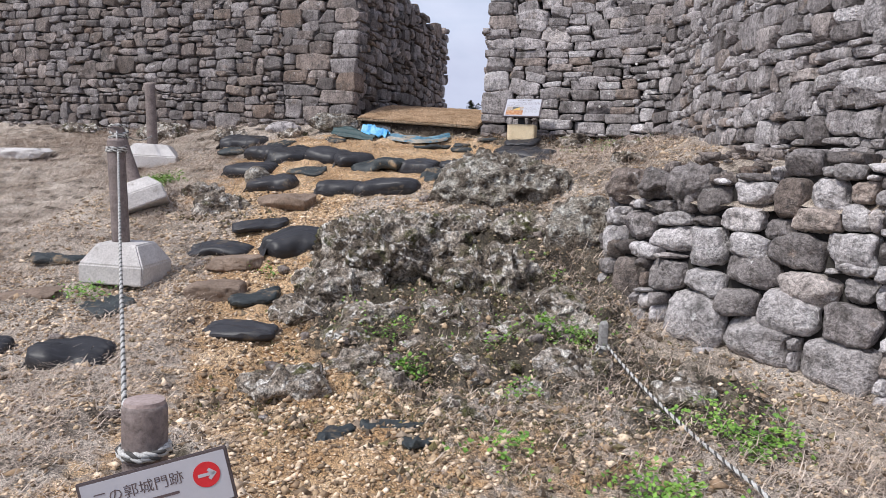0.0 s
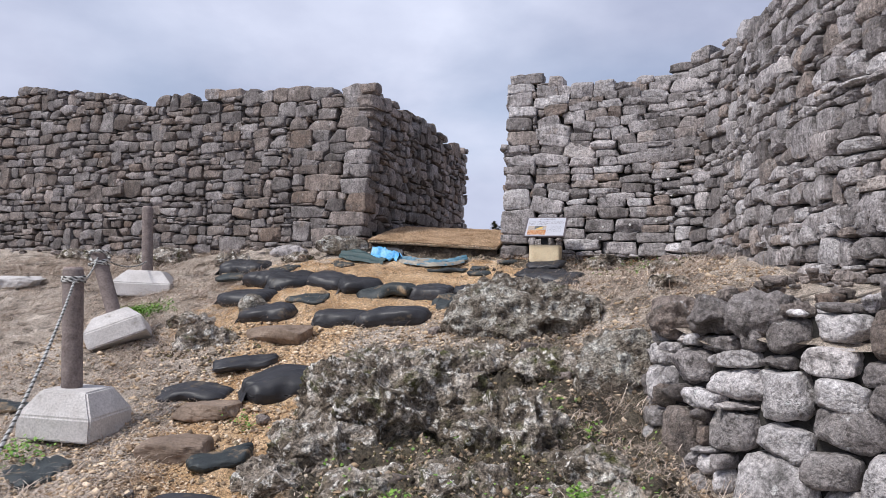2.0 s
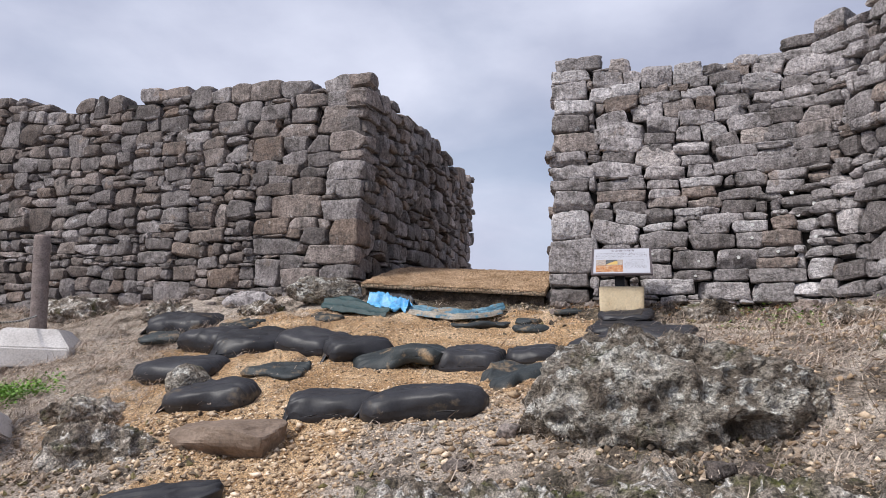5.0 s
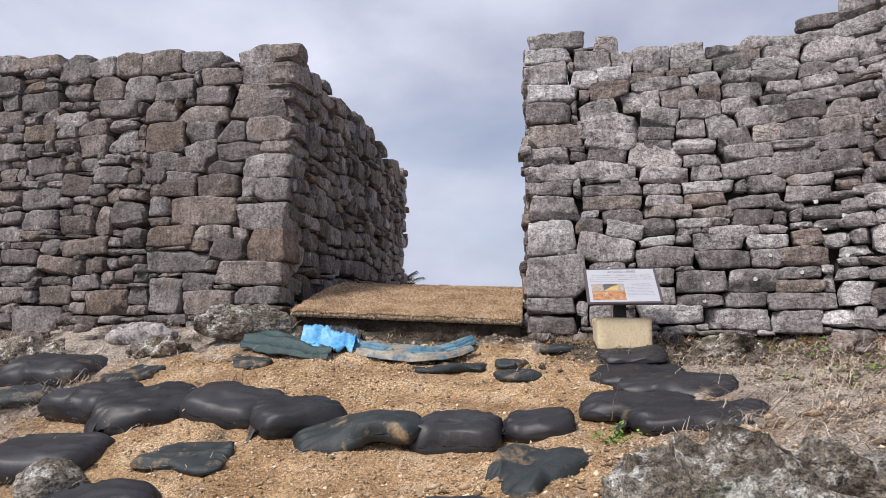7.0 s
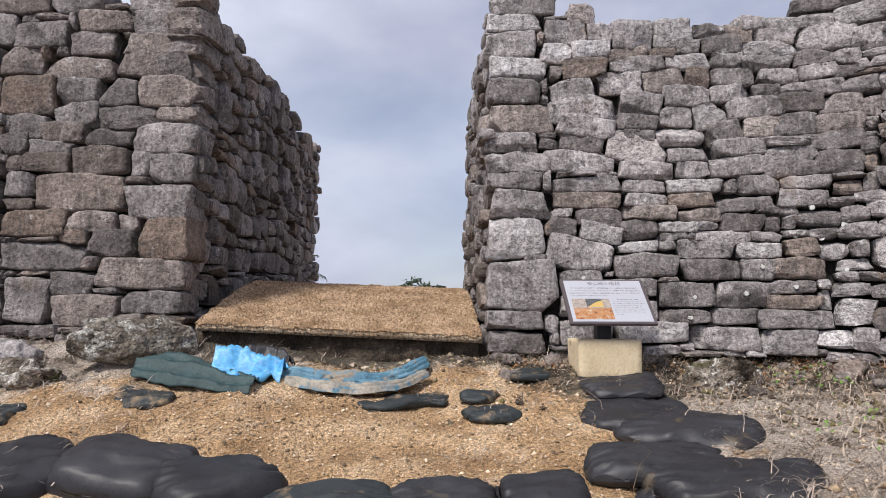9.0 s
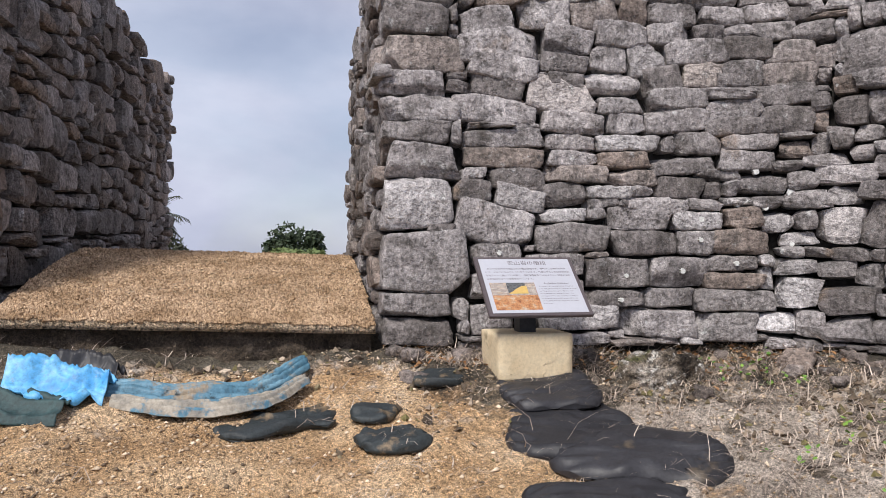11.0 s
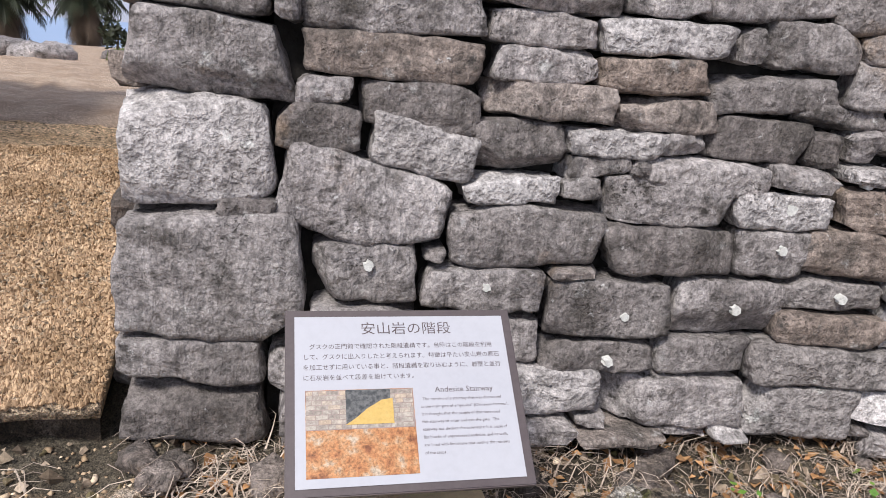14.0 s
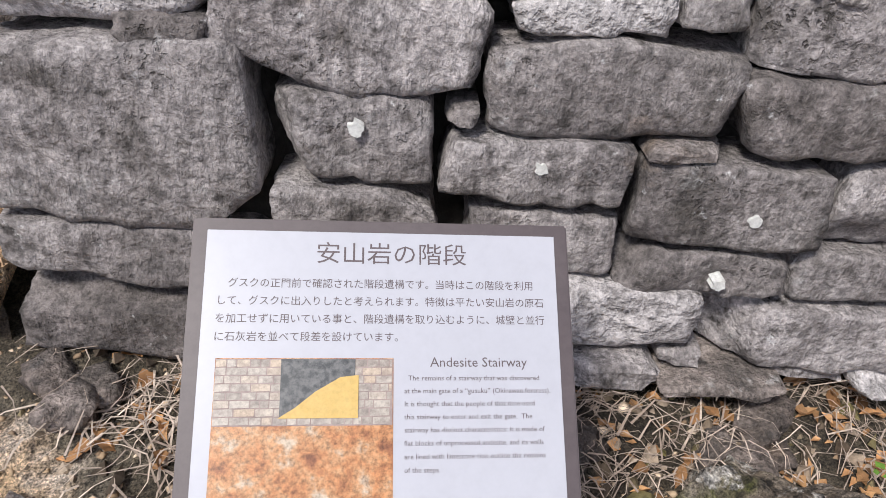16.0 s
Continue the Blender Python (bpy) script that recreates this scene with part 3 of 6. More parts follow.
def lay_courses(length, base, top_at, course, seed, ratio=(1.1, 2.6), quoin=0.0, tall=0.10, taken=(), sway=0.08, bend=(9, 9)):
    """Stones as (s, z, width, height, lean), course by course, with some that reach over two courses."""
    rnd = random.Random(seed)
    stones, blocked, z, k = [], {}, base, 0
    limit = max(top_at(s) for s in np.linspace(0, length, 60))
    heights = []
    while z < limit + 0.1:
        heights.append((z, rnd.uniform(*course)))
        z += heights[-1][1]

    def wander(s, k):
        return sway * (2 * noise.noise((s * 0.55, k * 0.37, seed)) + noise.noise((s * 1.7, k * 0.8, seed + 5)))
    for k, (z0, h0) in enumerate(heights):
        s = 0.0 if quoin else rnd.uniform(-0.15, 0)
        first = True
        while s < length - 0.05:
            hit = [b for b in blocked.get(k, ()) if b[0] - 0.03 < s < b[1]]
            if hit:
                s = hit[0][1]
                continue
            w = h0 * rnd.uniform(*ratio) * (0.66 if bend[0] < s < bend[1] else 1)
            if first and quoin:
                w = quoin * (1.25 if k % 2 else 0.75) * rnd.uniform(0.85, 1.15)
            first = False
            nxt = [b[0] for b in blocked.get(k, ()) if b[0] > s]
            if nxt and s + w > min(nxt) - 0.07:
                w = max(min(nxt) - s, 0.05)
            w = min(w, length - s + (0.0 if quoin else 0.1))
            lo, hi = z0 + wander(s + w / 2, k), z0 + h0 + wander(s + w / 2, k + 1)
            if rnd.random() < tall and k + 1 < len(heights) and w > 1.25 * h0 and w > 0.2:
                hi = z0 + h0 + heights[k + 1][1] + wander(s + w / 2, k + 2)
                blocked.setdefault(k + 1, []).append((s, s + w))
            mid, cz, h = s + w / 2, (lo + hi) / 2, hi - lo
            over = any(abs(mid - a) < (w + b) / 2 - 0.05 and abs(cz - c) < (h + d) / 2 - 0.03 for a, c, b, d, *_ in taken)
            if cz < top_at(mid) + rnd.uniform(-0.05, 0.05) and not over and h > 0.04:
                stones.append((mid, cz, w, h, rnd.uniform(-4, 4)))
            s += w
    return stones


def chink_stones(stones, area, top_at, seed):
    """Small stones for the gaps between those that are laid already, in an area (from, to, low, high)."""
    rnd = random.Random(seed + 5)
    cell = 0.02
    s0, s1, z0, z1 = area
    ns, nz = int((s1 - s0) / cell), int((z1 - z0) / cell)
    free = np.ones((nz, ns), bool)
    for s, z, w, h, *_ in stones:
        a, b = int((s - w / 2 - s0) / cell + 0.5), int((s + w / 2 - s0) / cell + 0.5)
        c, d = int((z - h / 2 - z0) / cell + 0.5), int((z + h / 2 - z0) / cell + 0.5)
        free[max(c, 0):max(d, 0), max(a, 0):max(b, 0)] = False
    for j in range(nz):
        for i in range(ns):
            if z0 + j * cell > top_at(s0 + i * cell) - 0.06:
                free[j, i] = False
    made = []
    for j in range(nz):
        for i in range(ns):
            if not free[j, i]:
                continue
            wide, most = 1, rnd.randint(9, 20)
            while wide < most and i + wide < ns and free[j, i + wide]:
                wide += 1
            tall, most = 1, rnd.randint(5, 9)
            while tall < most and j + tall < nz and free[j + tall, i:i + wide].all():
                tall += 1
            free[j:j + tall, i:i + wide] = False
            if wide >= 3 and tall >= 2:
                made.append((s0 + (i + wide / 2) * cell, z0 + (j + tall / 2) * cell, wide * cell + 0.01, tall * cell + 0.012, rnd.uniform(-5, 5)))
    return made


def lay_wall(name, line, base, top_at, batter, material, label, course=(0.09, 0.2), ratio=(1.1, 2.7), quoin=0.0, seed=1, picked=(0, 0, 300), power=(9.0, 22.0),
             depth=0.34, taken=(), thick=1.6, grid=5, tall=0.16, rough=0.06, other=None, core_from=0.0, fill=None, soft=False, sway=0.08, bend=(99, 99), share=0.24, core_short=0.0):
    """A core coloured near-black, for the shade in the gaps, and the stones of its face. picked: the stretch of the
    plan whose stones are nearest to the way up (x, y) and how many are pieces.
    """
    length = line.s[-1]
    stones = [(*s, grid, 0) for s in lay_courses(length, base, top_at, course, seed, ratio, quoin, tall, taken, sway, bend)] + [(*s, 14, 1) for s in taken]
    if fill:
        stones += [(*s, grid, 0) for s in chink_stones(stones, fill, top_at, seed)]
    verts, faces = [], []
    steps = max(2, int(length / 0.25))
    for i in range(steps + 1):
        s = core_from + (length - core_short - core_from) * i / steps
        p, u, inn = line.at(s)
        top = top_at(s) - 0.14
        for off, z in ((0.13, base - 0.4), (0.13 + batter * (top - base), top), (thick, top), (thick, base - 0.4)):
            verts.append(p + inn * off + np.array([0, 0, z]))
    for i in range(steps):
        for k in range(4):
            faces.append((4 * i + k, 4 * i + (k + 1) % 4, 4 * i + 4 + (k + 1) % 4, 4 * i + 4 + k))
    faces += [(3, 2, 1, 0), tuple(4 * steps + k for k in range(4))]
    wall = thing(name, verts, faces, core_shade_mat, label, "stone wall", kind="structure", smooth=False)
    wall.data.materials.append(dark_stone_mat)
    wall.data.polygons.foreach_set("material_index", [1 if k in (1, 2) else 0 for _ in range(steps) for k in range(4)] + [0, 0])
    rnd = random.Random(seed + 77)
    made = []
    for s, z, w, h, lean, n, near in stones:
        p, u, inn = line.at(s)
        d = depth * rnd.uniform(0.85, 1.15)
        out = rnd.uniform(-0.018, 0.018) if near else rnd.uniform(-0.05, 0.035)
        gap = 0.010
        v, f = pebble_box(n, (w - gap, d, h - gap), rnd.uniform(*power) * (1.5 if near and not soft else 1), rough * (0.7 if near and not soft else 1), rnd.uniform(0, 900), 0.08 if near else 0.16, 0.02 if near else 0.014, rnd.uniform(0.02, 0.16) if near else rnd.uniform(0.02, 0.22), 3 if near else 5)
        if near:
            v = v * np.array([(w + 0.019) / np.ptp(v[:, 0]), 1, (h + 0.017) / np.ptp(v[:, 2])])
        a = radians(lean)
        ca, sa = math.cos(a), math.sin(a)
        lx, lz = v[:, 0] * ca - v[:, 2] * sa, v[:, 0] * sa + v[:, 2] * ca
        centre = p + inn * (batter * (z - base) + d / 2 + out) + np.array([0, 0, z])
        off = batter * (z - base) + d / 2 + out
        (pa, _, ia), (pb, _, ib) = line.at(s - w / 2), line.at(s + w / 2)
        ends = (pb + ib * off) - (pa + ia * off)
        if 0 < s - w / 2 and s + w / 2 < length:
            centre = ((pa + ia * off) + (pb + ib * off)) / 2 + np.array([0, 0, z])
            lx = lx * min(1.6, max(0.7, np.linalg.norm(ends) / w))
        world_v = centre + lx[:, None] * u + v[:, 1][:, None] * inn + lz[:, None] * np.array([0, 0, 1])
        made.append((math.hypot(centre[0] - picked[0], centre[1] - picked[1]) - (100 if near else 0), world_v, f, rnd.random(), near))
    order = sorted(range(len(made)), key=lambda i: made[i][0])
    rest_v, rest_f, count = {}, {}, {}
    for rank, i in enumerate(order):
        _, v, f, chance, near = made[i]
        m = other if other and chance < share else material
        if rank < picked[2]:
            part_of("stone", v, f, m, wall, "", bool(near) or soft)
        else:
            base_i = count.get(m.name, 0)
            rest_v.setdefault(m.name, []).append(v)
            rest_f.setdefault(m.name, []).append(f + base_i)
            count[m.name] = base_i + len(v)
    for key in rest_v:
        tagged(part_of("stonework", np.concatenate(rest_v[key]), np.concatenate(rest_f[key]), bpy.data.materials[key], wall, "", soft), kind="stuff")
    return wall


def profile(points):
    xs, zs = [p[0] for p in points], [p[1] for p in points]
    return lambda s: float(np.interp(s, xs, zs))


# wall west of the gate: front, then its side in the passage; stones as (along, up, width, height, lean)
WEST_STONES_A = [(0.17, 4.18, 0.33, 0.13, 0), (0.18, 3.74, 0.36, 0.23, 2), (0.2, 3.18, 0.39, 0.34, 0), (0.25, 4.38, 0.51, 0.27, 2), (0.25, 3.99, 0.51, 0.26, 3), (0.25, 2.69, 0.48, 0.18, 0), (0.27, 3.47, 0.53, 0.28, 0), (0.31, 4.97, 0.62, 0.22, 6), (0.36, 4.79, 0.72, 0.18, 4), (0.36, 4.61, 0.72, 0.21, 4), (0.36, 2.91, 0.72, 0.24, 3), (0.37, 5.19, 0.58, 0.26, 2), (0.45, 3.79, 0.16, 0.21, 0), (0.49, 3.3, 0.17, 0.15, 0), (0.58, 4.17, 0.48, 0.18, -2), (0.6, 3.15, 0.4, 0.23, 3), (0.67, 4.38, 0.32, 0.23, 0), (0.72, 4.01, 0.39, 0.15, 0), (0.77, 3.81, 0.46, 0.24, 0)]
WEST_STONES_B = [(0.79, 3.32, 0.4, 0.16, 2), (0.79, 2.63, 0.55, 0.27, 0), (0.85, 5.01, 0.45, 0.19, 0), (0.91, 2.84, 0.39, 0.19, 0), (0.92, 3.55, 0.74, 0.32, 0), (0.94, 4.82, 0.39, 0.22, 0), (0.94, 3.22, 0.26, 0.15, 4), (1.02, 4.2, 0.38, 0.22, 0), (1.03, 4.41, 0.37, 0.22, 0), (1.04, 4.6, 0.62, 0.19, 3), (1.1, 4.05, 0.35, 0.17, 2), (1.1, 5.2, 0.48, 0.25, 0), (1.16, 3.05, 0.67, 0.22, 0), (1.19, 3.92, 0.36, 0.13, 4), (1.22, 3.8, 0.43, 0.16, 2), (1.27, 3.31, 0.53, 0.22, 0), (1.27, 2.71, 0.36, 0.36, 4), (1.38, 4.9, 0.46, 0.22, 0), (1.4, 4.11, 0.3, 0.21, 6)]
WEST_STONES_C = [(1.42, 3.47, 0.26, 0.09, -2), (1.44, 3.63, 0.26, 0.2, 0), (1.45, 4.38, 0.46, 0.34, 0), (1.5, 3.96, 0.24, 0.18, -2), (1.54, 4.68, 0.35, 0.24, 0), (1.58, 5.25, 0.48, 0.29, 0), (1.81, 4.97, 0.41, 0.29, 0), (1.92, 2.65, 0.48, 0.26, 0), (1.95, 4.37, 0.35, 0.26, 0), (1.98, 5.26, 0.33, 0.28, 0), (2.04, 4.0, 0.42, 0.19, 2), (2.05, 4.74, 0.45, 0.22, 0), (2.2, 2.86, 0.34, 0.15, -3), (2.22, 5.0, 0.38, 0.28, 0), (2.26, 3.24, 0.56, 0.19, -4), (2.31, 5.26, 0.32, 0.25, 0), (2.32, 4.35, 0.36, 0.23, 0), (2.35, 4.56, 0.36, 0.19, 0), (2.44, 3.91, 0.37, 0.23, 8)]
WEST_STONES_D = [(2.44, 3.48, 0.37, 0.21, 0), (2.55, 2.74, 0.4, 0.2, 0), (2.57, 3.05, 0.47, 0.2, 8), (2.62, 4.66, 0.42, 0.18, -3), (2.67, 5.29, 0.41, 0.31, 0), (2.74, 2.47, 0.56, 0.33, 0), (2.86, 3.55, 0.42, 0.22, -2), (2.87, 3.79, 0.48, 0.23, -4), (2.92, 4.16, 0.4, 0.2, -4), (3.02, 4.54, 0.41, 0.19, 0), (3.05, 3.16, 0.45, 0.16, 3), (3.1, 4.92, 0.48, 0.22, 0), (3.11, 2.98, 0.56, 0.19, 0), (3.15, 2.75, 0.45, 0.18, -2), (3.16, 5.4, 0.54, 0.17, -2), (3.28, 3.42, 0.46, 0.19, 3), (3.37, 3.82, 0.45, 0.19, 0), (3.46, 4.35, 0.48, 0.21, 0), (3.53, 4.75, 0.5, 0.2, 0)]
WEST_STONES_E = [(3.61, 5.43, 0.37, 0.22, 4), (3.64, 5.16, 0.45, 0.21, 0)]
west = Line([(-1.72, 13.25), (-4.2, 14.22), (-7.0, 15.3), (-9.8, 16.25), (-13, 17.2), (-17, 18.3)], -1)
lay_wall("wall_west", west, 2.15, profile([(0, 5.16), (0.6, 5.2), (2, 5.3), (3.4, 5.46), (4.2, 5.5), (5.6, 5.48), (6.4, 5.72), (7.4, 5.88), (8.5, 6.0), (16, 6.18)]), 0.10, west_stone_mat,
         "weathered grey limestone dry-stone fortress wall beside the gate", quoin=0.44, seed=3, picked=(-2.5, 12, 300), other=dark_stone_mat, thick=1.9, core_from=0.5, share=0.35,
         taken=WEST_STONES_A + WEST_STONES_B + WEST_STONES_C + WEST_STONES_D + WEST_STONES_E, fill=(0.0, 3.8, 2.3, 5.2))
west_side = Line([(-1.66, 13.48), (-1.15, 15.0), (-0.56, 16.9), (-0.07, 18.6)], 1)
lay_wall("wall_west_gate_side", west_side, 2.3, profile([(0, 5.2), (0.6, 5.2), (1.4, 5.17), (2.6, 5.2), (3.8, 5.09), (5.5, 5.12)]), -0.02, west_stone_mat,
         "darker brownish dry-stone side of the gate passage", quoin=0.36, seed=8, picked=(-1.5, 13, 300), course=(0.10, 0.19), other=dark_stone_mat, share=0.4, thick=0.5, core_from=0.7, core_short=0.4)
west_end = Line([(-0.15, 18.66), (-3.0, 19.6), (-9, 21.5)], 1)
lay_wall("wall_west_inner_end", west_end, 2.5, profile([(0, 5.05), (9, 5.3)]), 0.05, stone_mat, "far end of the gate passage wall", seed=12, quoin=0.4, picked=(0, 18, 40), thick=0.6, core_from=0.7)

# wall east of the gate: stones beside the information board laid one by one (along, up, width, height, lean)
EAST_CORNER = [(0.23, 2.39, 0.46, 0.18, 0), (0.22, 2.56, 0.45, 0.15, 0), (0.28, 2.83, 0.57, 0.42, -2), (0.24, 3.21, 0.46, 0.34, 0), (0.29, 3.49, 0.49, 0.23, -4),
               (0.38, 3.04, 0.18, 0.08, -2), (0.60, 3.30, 0.26, 0.14, -1), (0.74, 3.08, 0.54, 0.27, -12), (0.75, 2.86, 0.33, 0.20, -1), (0.76, 2.67, 0.36, 0.17, 0),
               (0.92, 3.255, 0.33, 0.16, -10), (0.91, 3.38, 0.38, 0.15, -4), (0.61, 3.41, 0.17, 0.08, 3), (0.81, 3.52, 0.54, 0.14, -2), (0.81, 3.65, 0.55, 0.13, 2),
               (0.72, 2.46, 0.30, 0.22, 0)]
EAST_MIDDLE = [(1.27, 2.99, 0.53, 0.20, 0), (1.14, 2.82, 0.39, 0.15, -4), (1.20, 3.14, 0.31, 0.09, 3), (1.22, 3.28, 0.30, 0.17, 2), (1.31, 3.42, 0.44, 0.12, 0),
               (1.29, 3.53, 0.34, 0.11, 1), (1.27, 3.64, 0.35, 0.12, 1), (1.17, 2.65, 0.34, 0.17, 0), (1.27, 2.47, 0.58, 0.17, 0), (1.57, 2.76, 0.43, 0.20, 1),
               (1.54, 2.59, 0.43, 0.12, 0), (1.77, 2.96, 0.47, 0.17, 1), (1.74, 3.12, 0.44, 0.15, -3), (1.48, 3.22, 0.24, 0.08, 1), (1.54, 3.30, 0.33, 0.09, 0),
               (1.71, 3.40, 0.36, 0.12, 2), (1.65, 3.52, 0.37, 0.11, 1), (1.68, 3.64, 0.46, 0.11, 1)]
EAST_OUTER = [(1.44, 3.15, 0.13, 0.07, 3), (1.77, 3.31, 0.18, 0.07, 2), (2.01, 2.76, 0.43, 0.21, 0), (1.94, 2.59, 0.37, 0.13, 0), (1.86, 2.42, 0.52, 0.19, -3),
              (2.14, 2.96, 0.26, 0.17, 0), (1.87, 3.21, 0.44, 0.11, -3), (2.15, 3.11, 0.33, 0.13, 1), (2.05, 3.34, 0.35, 0.15, -1), (2.07, 3.49, 0.44, 0.12, 3),
              (2.36, 2.82, 0.36, 0.11, 0), (2.38, 2.70, 0.37, 0.11, 0), (2.38, 2.57, 0.51, 0.15, 0), (2.33, 2.39, 0.38, 0.21, 0), (2.44, 2.97, 0.34, 0.18, 0),
              (0.23, 3.68, 0.46, 0.15, 0), (0.26, 3.84, 0.52, 0.17, 2), (0.22, 4.01, 0.44, 0.16, -2), (0.29, 4.21, 0.54, 0.24, -2)]
EAST_QUOINS = [(0.24, 4.45, 0.44, 0.22, -3), (0.28, 4.66, 0.50, 0.20, -4), (0.22, 4.88, 0.42, 0.24, 0), (0.24, 5.06, 0.46, 0.16, 0), (0.33, 5.21, 0.56, 0.17, 0)]
EAST_UPPER_A = [(0.6, 4.78, 0.26, 0.19, -5), (0.68, 4.97, 0.36, 0.23, -3), (0.74, 4.44, 0.4, 0.23, 8), (0.75, 3.85, 0.61, 0.2, -3), (0.79, 4.02, 0.36, 0.19, -6), (0.8, 4.29, 0.58, 0.23, 6), (0.82, 5.14, 0.23, 0.17, -4), (0.83, 4.14, 0.48, 0.19, -8), (0.83, 4.65, 0.39, 0.19, 2), (0.91, 4.82, 0.33, 0.16, 3), (0.97, 4.97, 0.21, 0.16, 0), (1.12, 4.52, 0.35, 0.2, 2), (1.19, 4.77, 0.34, 0.12, 6), (1.22, 3.95, 0.51, 0.26, -12), (1.24, 4.95, 0.35, 0.28, 0), (1.25, 4.19, 0.34, 0.15, -2), (1.26, 4.07, 0.25, 0.1, -4), (1.27, 4.68, 0.47, 0.14, 3), (1.29, 4.35, 0.36, 0.19, -5)]
EAST_UPPER_B = [(1.3, 3.77, 0.44, 0.15, -2), (1.47, 4.78, 0.22, 0.09, 3), (1.48, 4.53, 0.35, 0.22, 10), (1.57, 4.22, 0.27, 0.19, 0), (1.59, 4.05, 0.4, 0.15, 0), (1.59, 4.97, 0.33, 0.29, 0), (1.65, 3.9, 0.35, 0.12, 2), (1.66, 4.4, 0.38, 0.19, -2), (1.68, 4.7, 0.37, 0.14, 4), (1.68, 3.78, 0.27, 0.15, -2), (1.7, 4.84, 0.2, 0.15, 0), (1.76, 4.57, 0.2, 0.17, -4), (1.84, 4.23, 0.26, 0.22, 15), (1.89, 4.98, 0.27, 0.12, 0), (1.95, 4.09, 0.29, 0.2, 8), (1.97, 4.85, 0.34, 0.16, 3), (2.0, 4.72, 0.25, 0.17, 0), (2.02, 4.42, 0.34, 0.16, 4), (2.04, 4.57, 0.35, 0.16, -2)]
EAST_UPPER_C = [(2.04, 3.81, 0.45, 0.18, 4), (2.06, 3.96, 0.41, 0.16, 6), (2.12, 4.95, 0.21, 0.16, -5), (2.19, 4.3, 0.41, 0.19, 3), (2.19, 3.65, 0.32, 0.16, -4), (2.2, 5.05, 0.24, 0.14, 2), (2.24, 4.13, 0.27, 0.18, 4), (2.3, 4.69, 0.34, 0.13, -2), (2.3, 4.45, 0.19, 0.11, 6), (2.31, 4.81, 0.36, 0.12, -4), (2.31, 3.43, 0.27, 0.08, 0), (2.39, 4.57, 0.26, 0.14, -5), (2.4, 4.92, 0.28, 0.14, -3), (2.43, 3.89, 0.34, 0.15, 3), (2.43, 3.77, 0.35, 0.13, 4), (2.43, 5.02, 0.23, 0.14, -2), (2.5, 4.15, 0.23, 0.2, 0), (2.5, 3.54, 0.31, 0.16, -1), (2.52, 3.66, 0.31, 0.11, 2)]
EAST_UPPER_D = [(2.53, 4.33, 0.28, 0.16, 0), (2.62, 4.71, 0.24, 0.13, 6), (2.63, 4.59, 0.22, 0.13, 4), (2.65, 5.04, 0.19, 0.13, 0), (2.67, 4.45, 0.21, 0.13, 0), (2.7, 4.88, 0.31, 0.23, 0), (2.72, 3.99, 0.33, 0.16, 6), (2.74, 3.81, 0.26, 0.2, 0), (2.76, 4.13, 0.27, 0.17, 0), (2.78, 4.29, 0.23, 0.16, 0), (2.8, 4.56, 0.13, 0.11, 0), (2.82, 4.68, 0.15, 0.13, 0), (2.89, 4.42, 0.21, 0.13, 6), (2.9, 5.03, 0.28, 0.18, 3), (2.95, 4.82, 0.18, 0.19, 0)]
east_line = Line([(0.56, 12.82), (2.7, 12.13), (2.98, 12.0), (3.22, 11.8), (3.38, 11.5), (3.44, 11.1), (3.42, 10.5), (3.36, 9.6), (3.32, 8.8), (3.34, 8.0), (3.44, 7.0), (3.75, 5.5), (4.3, 4.0), (5.2, 2.2), (6.5, 0), (8.5, -2.5)], 1)
lay_wall("wall_east", east_line, 2.25, profile([(0, 5.22), (0.5, 5.22), (0.8, 5.14), (1.7, 5.08), (2.3, 5.13), (2.9, 5.27), (3.6, 5.29), (4.5, 5.18), (6, 5.1), (8, 5.18), (10, 5.32), (18, 5.5)]), 0.09,
         stone_mat, "tall grey limestone dry-stone wall curving beside the path", seed=21, course=(0.09, 0.19), ratio=(1.3, 3.2), picked=(1.5, 11.5, 300),
         taken=EAST_CORNER + EAST_MIDDLE + EAST_OUTER + EAST_QUOINS + EAST_UPPER_A + EAST_UPPER_B + EAST_UPPER_C + EAST_UPPER_D, other=pale_stone_mat, depth=0.36, thick=1.9, core_from=0.45, bend=(2.2, 4.4), fill=(0.0, 3.4, 2.28, 5.2))
curve_foot = Line([(3.34, 11.3), (3.38, 10.5), (3.32, 9.6), (3.28, 8.8), (3.30, 8.0), (3.40, 7.0), (3.72, 5.5), (4.3, 4.0), (5.2, 2.2)], 1)
lay_wall("wall_east_foot", curve_foot, 1.2, profile([(0, 2.42), (10, 2.42)]), 0.04, stone_mat, "lower courses of the curving dry-stone wall", seed=31, picked=(3, 7, 150), other=pale_stone_mat, thick=0.8)
east_side = Line([(0.60, 13.10), (0.95, 14.4), (1.55, 16.4)], -1)
lay_wall("wall_east_gate_side", east_side, 2.3, profile([(0, 5.1), (4, 5.0)]), 0.03, stone_mat, "grey dry-stone side of the gate passage", seed=41, quoin=0.34, picked=(0.5, 13, 250),
         course=(0.10, 0.20), other=dark_stone_mat, thick=0.5, core_from=0.6)

